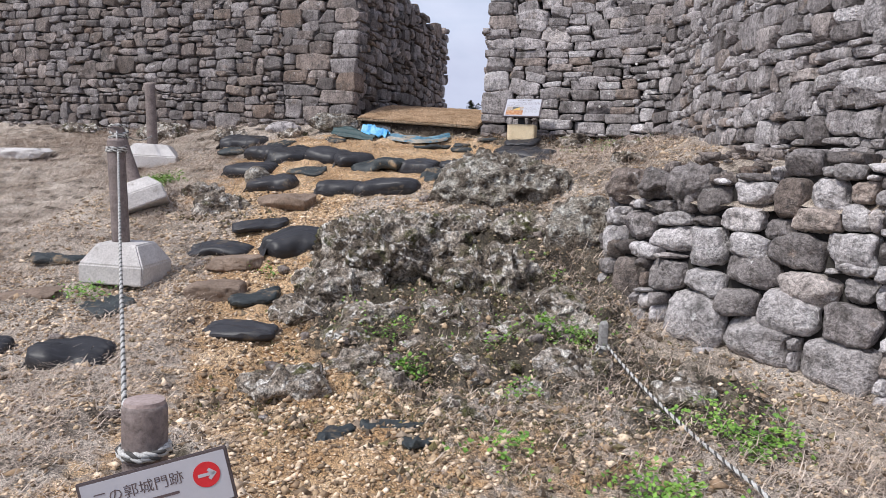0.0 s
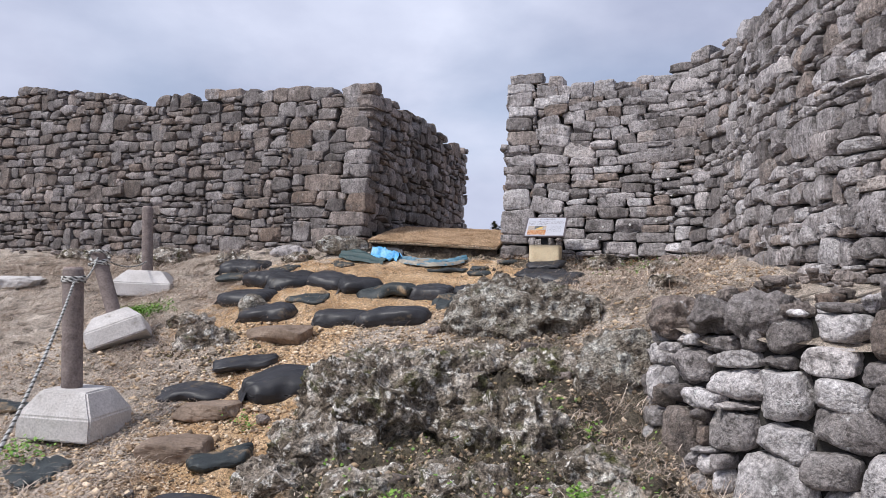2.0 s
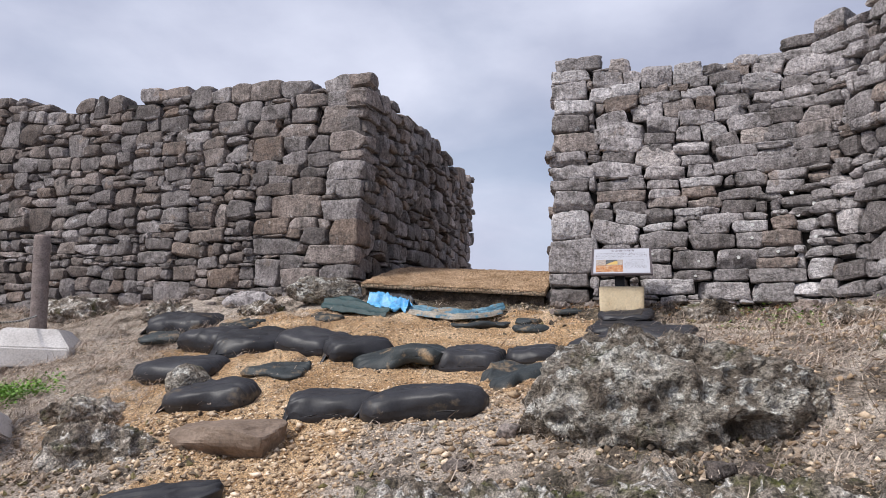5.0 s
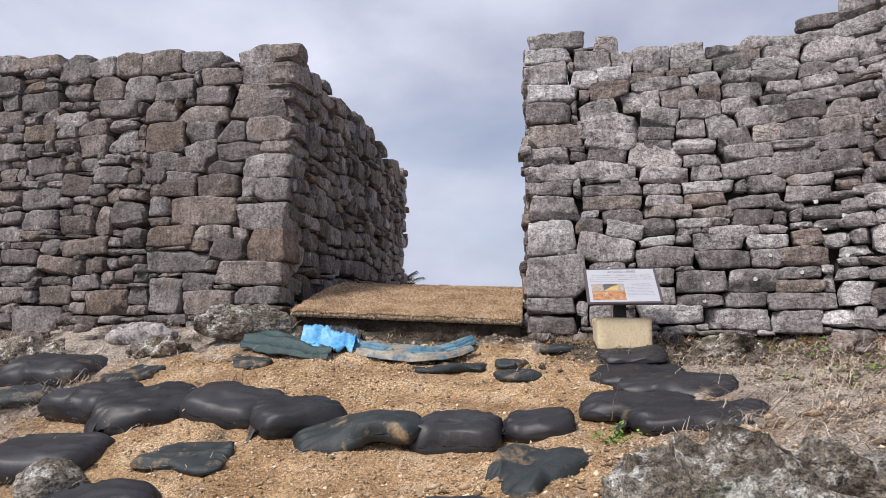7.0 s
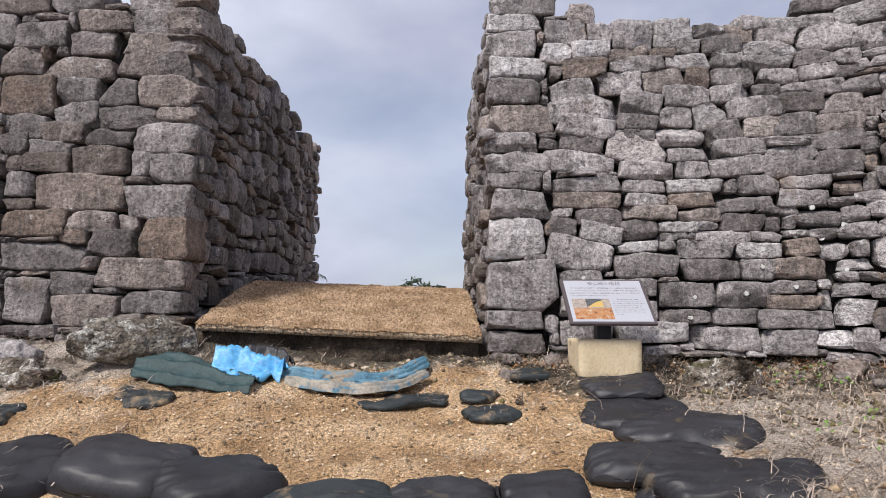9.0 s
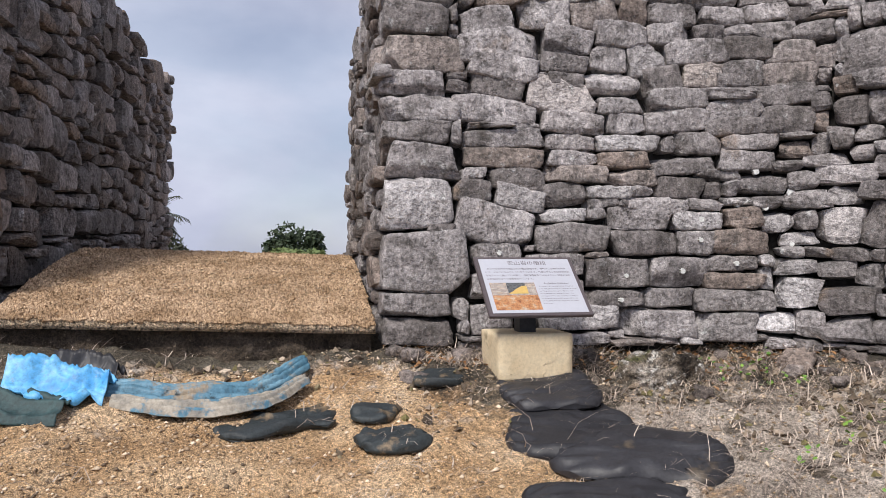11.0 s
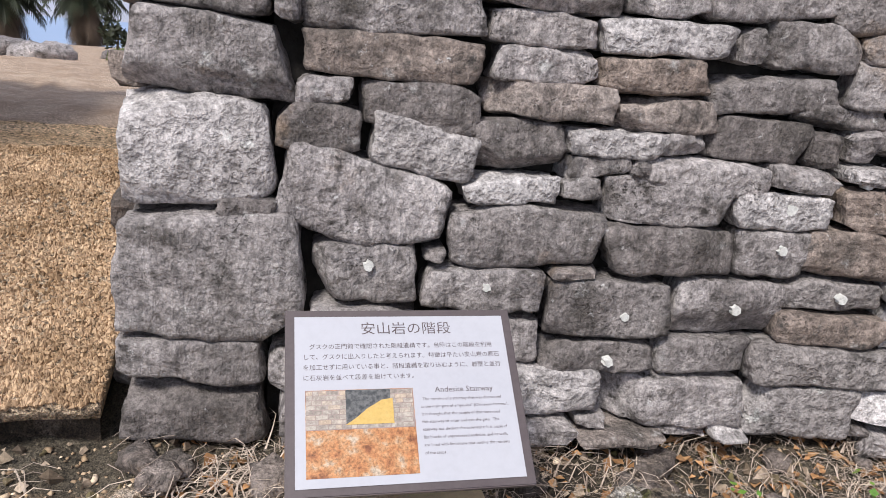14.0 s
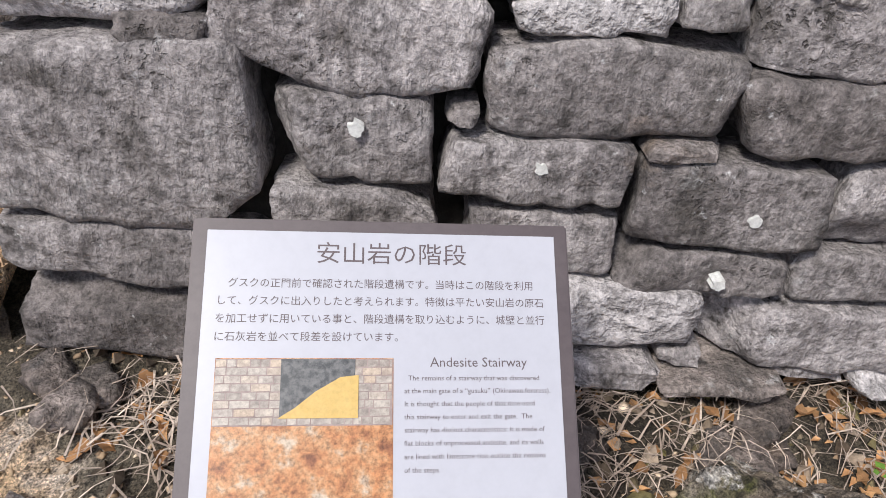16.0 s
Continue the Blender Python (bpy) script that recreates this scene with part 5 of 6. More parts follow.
def build_post(parent, foot, top, radius):
    foot, top = Vector(foot), Vector(top)
    pts = [foot.lerp(top, t) for t in (0, 0.15, 0.35, 0.55, 0.75, 0.9, 0.985, 1.0)]
    rad = [radius * (1 + 0.03 * noise.noise((i * 2.3, foot.x, 1))) for i in range(7)] + [radius * 0.93]
    v, f = tube(pts, rad, 20)
    part_of("shaft", v, f, post_mat, parent, "", True)
    v, f = tube([top, top + (top - foot).normalized() * 0.012], [radius * 0.93, radius * 0.88], 20)
    part_of("cap", v, f, post_cap_mat, parent, "paler flat sawn end", False)


def rope(points, sag=0.0, radius=0.010, name="rope", label="twisted black and white rope strung between fence posts", segments=700):
    pts = [Vector(p) for p in points]
    out = []
    for a, b in zip(pts, pts[1:]):
        for i in range(segments):
            t = i / segments
            p = a.lerp(b, t)
            p.z -= sag * 4 * t * (1 - t)
            out.append(p)
    out.append(pts[-1])
    run, around = [0.0], []
    for a, b in zip(out, out[1:]):
        run.append(run[-1] + (b - a).length)
    for i, p in enumerate(out):
        d = (out[min(i + 1, len(out) - 1)] - out[max(i - 1, 0)]).normalized()
        side = d.cross(Vector((0, 0, 1)) if abs(d.z) < 0.95 else Vector((1, 0, 0))).normalized()
        around.append((side, d.cross(side)))
    verts, faces, dark = [], [], []
    for k in range(3):
        turn = [2 * math.pi * (s / 0.085 + k / 3) for s in run]
        strand = [p + (a * math.cos(t) + b * math.sin(t)) * radius * 0.52 for p, (a, b), t in zip(out, around, turn)]
        v, f = tube(strand, radius * 0.6, 6)
        faces += [tuple(i + len(verts) for i in q) for q in f]
        dark += [1 if k == 0 else 0] * len(f)
        verts += v
    ob = thing(name, verts, faces, rope_mat, label, "rope")
    ob.data.materials.append(dark_rope_mat)
    ob.data.polygons.foreach_set("material_index", dark)
    return ob


POSTS = "fence posts along the path"
g1 = on_ground(-3.24, 7.3)
p1 = empty("fence_post", pose(-3.24, 7.3, g1 - 0.05), "brown imitation-wood post on a pale concrete block, rope tied on", "fence post", POSTS)
b1 = build_block(p1, 0.64, 0.40, 0.19, 0.385)
b1.location = (0.07, 0, 0.03)
b1.rotation_euler = (0.03, 0.03, radians(-4))
build_post(p1, (0.02, 0, 0.38), (-0.03, 0.0, 1.42), 0.084)
g2 = on_ground(-4.95, 12.45)
p2 = empty("fence_post", pose(-4.95, 12.45, g2 - 0.12), "brown imitation-wood post standing in a pale concrete block", "fence post", POSTS)
b2 = build_block(p2, 0.86, 0.5, 0.2, 0.40)
b2.rotation_euler = (0, 0.02, radians(12))
build_post(p2, (0, 0, 0.36), (-0.05, 0, 1.40), 0.084)
g3 = on_ground(-3.98, 9.75)
p3 = empty("fence_post", pose(-3.98, 9.75, g3 - 0.03), "leaning brown post in an overturned concrete block", "fence post", POSTS)
b3 = build_block(p3, 0.66, 0.4, 0.2, 0.38)
b3.rotation_euler = (radians(-14), radians(-22), radians(20))
build_post(p3, (-0.12, 0.05, 0.28), (-0.42, 0.1, 1.08), 0.084)
g0 = on_ground(-0.95, 2.32)
p0 = empty("fence_post", pose(-0.95, 2.32, g0), "brown imitation-wood post carrying a small arrow sign", "fence post", POSTS)
build_post(p0, (0, 0, -0.1), (0.0, 0, 0.69), 0.071)
tie = [(-0.95 + 0.079 * math.cos(k * 0.7), 2.32 + 0.079 * math.sin(k * 0.7), g0 + 0.53 + 0.012 * (k // 9)) for k in range(19)]
rope(tie, 0, 0.012, "rope_tie", "white rope wound round the post", 3)
rope([(-1.03, 2.36, g0 + 0.54), (-3.20, 7.2, g1 + 1.26)], 0.18)
bundle = random.Random(5)
rope([(-4.37 + (0.10 + 0.02 * bundle.random()) * math.cos(k * 0.7), 9.85 + (0.10 + 0.02 * bundle.random()) * math.sin(k * 0.7), g3 + 0.98 + 0.09 * math.sin(k * 0.23) + 0.02 * bundle.random()) for k in range(95)], 0, 0.013, "rope_tie", "tangled black and white rope wound many times round the post", 4)
for px, py, pz, r in ((-3.26, 7.3, g1 + 1.26, 0.092),):
    rope([(px + r * math.cos(k * 0.7), py + r * math.sin(k * 0.7), pz + 0.016 * (k // 9)) for k in range(28)], 0, 0.012, "rope_tie", "white rope wound round the post", 3)
rope([(-3.32, 7.36, g1 + 1.26), (-4.36, 9.78, g3 + 1.0)], 0.12)
rope([(-4.4, 9.95, g3 + 1.02), (-4.95, 12.4, g2 + 0.42)], 0.10)


def rows_of(m, parent_m):
    return parent_m.inverted() @ m


def writing(text, size, m, parent, material=None, align='LEFT', squeeze=1.0):
    """Flat lettering at the pose m on a board."""
    cu = bpy.data.curves.new("text", 'FONT')
    cu.body, cu.size, cu.align_x, cu.align_y = text, size, align, 'CENTER'
    cu.resolution_u = 2
    tmp = new("text", cu)
    me = bpy.data.meshes.new_from_object(tmp.evaluated_get(bpy.context.evaluated_depsgraph_get()))
    bpy.data.objects.remove(tmp)
    if squeeze != 1.0:
        me.transform(Matrix.Diagonal((squeeze, 1, 1, 1)))
    me.materials.clear()
    me.materials.append(material or ink_mat)
    ob = new("lettering", me)
    ob.parent = parent
    ob.matrix_local = m
    return ob


def plate(name, x0, y0, x1, y1, z, thick, material, parent, label="", bevel=0.0):
    bm = bmesh.new()
    bmesh.ops.create_cube(bm, size=1.0, matrix=Matrix.Translation(((x0 + x1) / 2, (y0 + y1) / 2, z + thick / 2)) @ Matrix.Diagonal((abs(x1 - x0), abs(y1 - y0), thick, 1)))
    if bevel:
        bmesh.ops.bevel(bm, geom=list(bm.edges), offset=bevel, segments=2, affect='EDGES')
    return part(name, bm, material, parent, label)


def disc(name, x, y, r, z, thick, material, parent, label="", sides=40):
    v, f = tube([(x, y, z), (x, y, z + thick)], r, sides)
    return part_of(name, v, f, material, parent, label, False)


def facing(centre, across, up):
    x = Vector(across).normalized()
    z = x.cross(Vector(up)).normalized()
    y = z.cross(x)
    m = Matrix((x, y, z)).transposed().to_4x4()
    m.translation = centre
    return m


# arrow sign hung on the front post
arrow_m = facing((-0.85, 2.18, g0 + 0.46), (0.55, 0.14, 0.13), (-0.2, -0.03, 1)) @ Matrix.Diagonal((0.74, 0.74, 0.74, 1))
arrow = empty("arrow_sign", arrow_m, "white arrow sign with brown rim tied to a post", "sign")
plate("rim", -0.30, -0.12, 0.30, 0.12, 0, 0.012, frame_mat, arrow, "dark brown rim", 0.004)
plate("face", -0.287, -0.107, 0.287, 0.107, 0.010, 0.005, board_mat, arrow, "white face")
disc("arrow_disc", 0.20, 0.02, 0.055, 0.0152, 0.002, red_mat, arrow, "red disc with a white arrow")
plate("arrow_shaft", 0.165, 0.013, 0.225, 0.027, 0.0174, 0.001, board_mat, arrow, "white arrow")
for sgn in (1, -1):
    bar = plate("arrow_head", -0.032, -0.007, 0.005, 0.007, 0.0174, 0.001, board_mat, arrow)
    bar.matrix_local = pose(0.232, 0.02, 0, 0, 0, -42 * sgn)
writing("二の郭城門跡", 0.060, pose(-0.25, 0.035, 0.0165), arrow)
plate("small_print", -0.06, -0.028, 0.08, -0.016, 0.0152, 0.001, ink_mat, arrow)

# stake with rope in the weeds
gs = on_ground(1.23, 5.45)
stake = empty("wooden_stake", pose(1.23, 5.45, gs), "short grey wooden stake with rope knotted on", "stake")
v, f = pebble_box(6, (0.065, 0.065, 0.42), 8, 0.02, 3, 0.03)
v[:, 2] += 0.13
part_of("shaft", v, f, surface("grey_wood", [(0.3, (0.20, 0.19, 0.18)), (0.7, (0.32, 0.31, 0.30))], 14, 60, 0.4, 0.85, 0.4, 0.006), stake)
rope([(1.23 + 0.043 * math.cos(k * 0.7), 5.45 + 0.043 * math.sin(k * 0.7), gs + 0.14 + 0.012 * (k // 9)) for k in range(19)], 0, 0.010, "rope_tie", "white rope wound round the stake", 3)
rope([(1.26, 5.42, gs + 0.16), (1.48, 3.3, 0.10), (1.7, 1.9, 0.12)], 0.05, 0.010)
rope([(1.2, 5.42, gs + 0.15), (1.14, 5.36, gs + 0.08), (1.1, 5.36, gs + 0.03)], 0.0, 0.008, "rope_end", "loose frayed rope end", 8)


# ---------------------------------------------------------------- information board
BOARD_W, BOARD_H = 0.615, 0.487
board_m = facing((1.225, 12.14, 2.70), (0.595, -0.152, 0.0), (0.10, 0.345, 0.325))
stand = empty("information_board", pose(1.22, 12.2, 2.17), "tilted white information board with brown frame on a cream stone block", "information sign")
lean = stand.matrix_world.inverted() @ board_m
panel = plate("panel", -BOARD_W / 2, -BOARD_H / 2, BOARD_W / 2, BOARD_H / 2, -0.022, 0.022, frame_mat, stand, "dark brown frame", 0.003)
panel.matrix_local = lean
iw, ih = BOARD_W / 2 - 0.024, BOARD_H / 2 - 0.021
face = plate("face", -iw, -ih, iw, ih, 0.0004, 0.002, board_mat, panel, "white printed face")


def at_board(x, y, z=0.0028):
    """Across from the left edge and down from the top edge, as shares of the white face."""
    return pose(-iw + 2 * iw * x, ih - 2 * ih * y, z)


def bar(name, x0, y0, x1, y1, material, z=0.0026):
    return plate(name, -iw + 2 * iw * x0, ih - 2 * ih * y1, -iw + 2 * iw * x1, ih - 2 * ih * y0, z, 0.0006, material, panel)


writing("安山岩の階段", 0.0385, at_board(0.52, 0.085), panel, align='CENTER', squeeze=1.07)
JAPANESE = ["　グスクの正門前で確認された階段遺構です。当時はこの階段を利用", "して、グスクに出入りしたと考えられます。特徴は平たい安山岩の原石",
            "を加工せずに用いている事と、階段遺構を取り込むように、城壁と並行", "に石灰岩を並べて段差を設けています。"]
for k, line in enumerate(JAPANESE):
    writing(line, 0.0164, at_board(0.035, 0.195 + 0.064 * k), panel)
writing("Andesite Stairway", 0.0215, at_board(0.765, 0.475), panel, align='CENTER')
ENGLISH = ["  The remains of a stairway that was discovered", "at the main gate of a “gusuku” (Okinawan fortress).", "It is thought that the people of that time used",
           "this stairway to enter and exit the gate.  The", "stairway has distinct characteristics: It is made of", "flat blocks of unprocessed andesite, and its walls",
           "are lined with limestone that outline the remains", "of the steps."]
for k, line in enumerate(ENGLISH):
    writing(line, 0.0112, at_board(0.555, 0.530 + 0.0445 * k), panel)
bar("photo", 0.045, 0.46, 0.525, 0.95, photo_earth_mat)
bar("photo_wall", 0.047, 0.463, 0.523, 0.69, post_cap_mat, 0.0030)
ps_verts, ps_faces, ps_rnd = [], [], random.Random(4)
for row in range(8):
    ps_x = 0.047
    while ps_x < 0.515:
        ps_w = min(ps_rnd.uniform(0.022, 0.058), 0.523 - ps_x)
        y0, y1 = 0.465 + 0.028 * row, 0.465 + 0.028 * row + 0.0255
        n = len(ps_verts)
        ps_verts += [(-iw + 2 * iw * a, ih - 2 * ih * b, 0) for a, b in ((ps_x, y1), (ps_x + ps_w - 0.003, y1 - 0.002), (ps_x + ps_w - 0.003, y0), (ps_x, y0 + 0.001))]
        ps_faces.append((n, n + 1, n + 2, n + 3))
        ps_x += ps_w
photo_stones = part_of("photo_stonework", ps_verts, ps_faces, photo_wall_mat, panel, "", False)
photo_stones.location = (0, 0, 0.0038)
tagged(photo_stones, "printed stone courses", kind="stuff")
bar("photo_gate", 0.22, 0.463, 0.42, 0.66, photo_dark_mat, 0.0040)
v = [(-0.09, 0, 0), (0.105, 0, 0), (0.105, 0.105, 0), (0.06, 0.10, 0), (0.0, 0.065, 0), (-0.05, 0.025, 0)]
sand = part_of("photo_sand", [(x * 0.62, y * 0.62, 0) for x, y, z in v], [tuple(range(6))], photo_sand_mat, panel, "", False)
sand.matrix_local = at_board(0.315, 0.665, 0.0052)
plate("neck", -0.05, -0.05, 0.05, 0.05, 0.22, 0.24, metal_mat, stand, "black steel neck").matrix_local = pose(0.0, 0.01, 0, 0, 0, -14)
plinth_v, plinth_f = pebble_box(12, (0.45, 0.35, 0.27), 50, 0.003, 5, 0.010, 0.003)
plinth = part_of("plinth", plinth_v, plinth_f, plinth_mat, stand, "cream stone block")
plinth.matrix_local = pose(0.02, 0.03, 0.12, 0, 0, -13)
plinth["label"] = "cream stone block"


# ---------------------------------------------------------------- white spots on the wall east of the gate
wall_east = bpy.data.objects["wall_east"]
SPOTS = [(0.76, 2.89, 0.020), (1.14, 2.83, 0.016), (1.62, 2.74, 0.018), (1.58, 2.58, 0.018), (2.02, 2.77, 0.022), (2.17, 3.12, 0.024), (2.16, 2.98, 0.02), (2.40, 2.82, 0.02), (2.6, 3.2, 0.024),
         (2.42, 3.22, 0.02), (2.75, 2.95, 0.02), (2.75, 3.3, 0.03), (2.9, 2.45, 0.03), (2.55, 3.45, 0.025)]
for k, (s, z, r) in enumerate(SPOTS):
    p, u, inn = east_line.at(s)
    c = p + inn * (0.09 * (z - 2.25) - 0.004) + np.array([0, 0, z])
    n = 14
    verts = []
    for off in (-0.014, 0.03):
        verts += [c + inn * off + (u * math.cos(2 * math.pi * i / n) + np.array([0, 0, 1]) * math.sin(2 * math.pi * i / n)) * r * (0.8 + 0.5 * noise.noise((i * 0.9, k, 3))) for i in range(n)]
    faces = [tuple(range(n)), tuple(range(2 * n - 1, n - 1, -1))] + [(i, (i + 1) % n, n + (i + 1) % n, n + i) for i in range(n)]
    part_of("lichen_spot", verts, faces, dot_mat, wall_east, "white lichen spot", False)


# ---------------------------------------------------------------- ground cover
def scatter(count, seed, box, keep):
    """Random places in a box of the plan, kept by chance."""
    rnd = np.random.RandomState(seed)
    x = rnd.uniform(box[0], box[1], count)
    y = rnd.uniform(box[2], box[3], count)
    k = rnd.uniform(0, 1, count) < keep(x, y)
    return x[k], y[k]


def outside_walls(x, y):
    low_edge = np.where(y < 8.0, np.interp(y, [2.9, 3.6, 4.2, 4.75, 5.15, 5.57, 6.03, 6.4, 6.85, 7.4, 8.0], [4.6, 3.9, 3.4, 2.96, 2.61, 2.26, 1.84, 1.62, 1.4, 1.4, 2.0]), 99)
    return (y < np.interp(x, FRONT_X, FRONT_Y) - 0.12) * (x < low_edge + 0.12)


def build_gravel():
    def keep(x, y):
        t = near_line(x, y, TRAIL)
        clump = 0.35 + 0.9 * fbm(np.stack([x, y, x * 0], 1) * 1.2, 2)
        return outside_walls(x, y) * np.clip(0.45 + 0.6 * np.exp(-(t / 1.2) ** 2), 0, 1) * np.clip(clump + 0.5, 0.2, 1) * np.where(y > 10.3, 0.7, 1.0)
    x, y = scatter(150000, 5, (-5.0, 3.2, 1.8, 12.9), keep)
    rnd = np.random.RandomState(9)
    n = len(x)
    r = 0.005 + 0.014 * rnd.rand(n) ** 2.2 + np.where(rnd.rand(n) < 0.06, 0.022 * rnd.rand(n), 0) - 0.003 * (y > 10.3) * rnd.rand(n)
    r = np.where(y > 10.3, np.minimum(r, 0.006 + 0.010 * rnd.rand(n) ** 2), r)
    eight = np.array([(1, 0, 0), (-1, 0, 0), (0, 1, 0), (0, -1, 0), (0, 0, 1), (0, 0, -1)], float)
    sides = np.array([(0, 2, 4), (2, 1, 4), (1, 3, 4), (3, 0, 4), (2, 0, 5), (1, 2, 5), (3, 1, 5), (0, 3, 5)])
    v = eight[None] * (r[:, None, None] * np.array([1.4, 1.0, 0.75])) * rnd.uniform(0.65, 1.35, (n, 6, 1)) + rnd.normal(0, 0.22, (n, 6, 3)) * r[:, None, None]
    a = rnd.rand(n) * 6.28
    ca, sa = np.cos(a)[:, None], np.sin(a)[:, None]
    z = np.array([surface_height(p, q) for p, q in zip(x, y)])
    v = np.stack([v[:, :, 0] * ca - v[:, :, 1] * sa + x[:, None], v[:, :, 0] * sa + v[:, :, 1] * ca + y[:, None], v[:, :, 2] + (z + r * 0.25)[:, None]], 2)
    f = (sides[None] + 6 * np.arange(n)[:, None, None]).reshape(-1, 3)
    thing("gravel", v.reshape(-1, 3), f, pebble_mat, "loose ochre and white limestone gravel strewn on the soil", "gravel", kind="stuff")


def build_blades(name, places, length, width, material, label, category, seed, per=6, flop=1.0, spread=0.06):
    rnd = np.random.RandomState(seed)
    verts, faces = [], []
    for x, y in places:
        g = surface_height(x, y)
        for _ in range(per):
            a, l, w = rnd.rand() * 6.28, length * rnd.uniform(0.45, 1.25), width * rnd.uniform(0.6, 1.3)
            bx, by = x + rnd.normal(0, spread), y + rnd.normal(0, spread)
            lean = flop * rnd.uniform(0.6, 1.3)
            dx, dy = math.cos(a), math.sin(a)
            n = len(verts)
            for k, t in enumerate((0, 0.4, 0.75, 1.0)):
                bend = lean * (0.5 + 0.5 * t)
                r, z = l * t * math.sin(min(bend, 1.5)), l * t * math.cos(min(bend, 1.5))
                ww = w * (1 - t * 0.85)
                kink = 0.12 * l * math.sin(t * 5 + a)
                cx, cy = bx + dx * r - dy * kink, by + dy * r + dx * kink
                verts.append((cx - dy * ww, cy + dx * ww, g + z + 0.004))
                verts.append((cx + dy * ww, cy - dx * ww, g + z + 0.004))
            for k in range(3):
                faces.append((n + 2 * k, n + 2 * k + 1, n + 2 * k + 3, n + 2 * k + 2))
    thing(name, verts, faces, material, label, category, kind="stuff", smooth=False)


def straw_keep(x, y):
    t = near_line(x, y, TRAIL)
    clump = fbm(np.stack([x, y, x * 0], 1) * 0.9 + 4, 3)
    left = np.maximum(smoothstep(-2.6, -3.6, x), 0.45 * smoothstep(-1.6, -2.4, x) * (y < 8))
    right = smoothstep(0.7, 1.3, x) * (y > 3.0)
    foot = smoothstep(0.9, 0.3, np.abs(y - np.interp(x, FRONT_X, FRONT_Y))) * (np.abs(x + 0.5) > 1.2)
    low = smoothstep(0.7, 0.25, near_line(x, y, [(1.7, 7.5), (1.72, 6.8), (2.05, 6.25), (2.9, 5.1)]))
    return outside_walls(x, y) * np.clip((np.maximum.reduce([left, right * 0.6, foot, low]) + 0.12) * (0.55 + clump), 0, 1) * (t > 0.45)


def weed_keep(x, y):
    out = np.zeros(len(x))
    for cx, cy, r, k in ((0.98, 5.85, 0.27, 1.0), (1.05, 3.35, 0.22, 0.45), (1.5, 4.3, 0.25, 0.15), (-4.3, 10.9, 0.3, 0.8), (0.45, 6.1, 0.12, 0.15), (-0.2, 4.9, 0.12, 0.8), (-0.4, 5.7, 0.2, 0.3), (0.5, 4.5, 0.12, 0.3),
                         (2.3, 10.6, 0.5, 0.025), (2.6, 11.6, 0.3, 0.05), (1.75, 4.0, 0.25, 0.6), (-3.3, 6.7, 0.2, 0.35), (0.45, 10.4, 0.1, 0.6), (0.1, 7.0, 0.15, 0.12), (0.75, 7.1, 0.2, 0.1), (-0.7, 6.3, 0.15, 0.3), (0.45, 5.4, 0.15, 0.15), (1.9, 4.6, 0.3, 0.08), (0.35, 3.6, 0.2, 0.2), (0.1, 6.6, 1.0, 0.01), (-1.75, 7.35, 0.12, 0.3), (1.1, 6.7, 0.2, 0.12)):
        out = np.maximum(out, k * np.exp(-((x - cx) ** 2 + (y - cy) ** 2) / (r * r) * 1.4))
    return out * outside_walls(x, y)


def build_weeds():
    x, y = scatter(220000, 31, (-5, 3, 2.5, 12.5), lambda a, b: weed_keep(a, b) * 1.0)
    rnd = np.random.RandomState(8)
    verts, faces = [], []
    for px, py in zip(x, y):
        g = surface_height(px, py)
        h = rnd.uniform(0.02, 0.14)
        for _ in range(3):
            a, tilt, l = rnd.rand() * 6.28, rnd.uniform(0.1, 0.9), rnd.uniform(0.018, 0.038)
            d = np.array([math.cos(a) * math.cos(tilt), math.sin(a) * math.cos(tilt), math.sin(tilt)])
            s = np.array([-math.sin(a), math.cos(a), 0]) * l * 0.42
            c = np.array([px + rnd.normal(0, 0.012), py + rnd.normal(0, 0.012), g + h * rnd.uniform(0.4, 1.0)])
            n = len(verts)
            verts += [c, c + d * l * 0.5 + s, c + d * l, c + d * l * 0.5 - s]
            faces.append((n, n + 1, n + 2, n + 3))
    thing("green_weeds", verts, faces, leaf_mat, "patches of small-leaved bright green weeds", "weeds", kind="stuff", smooth=False)


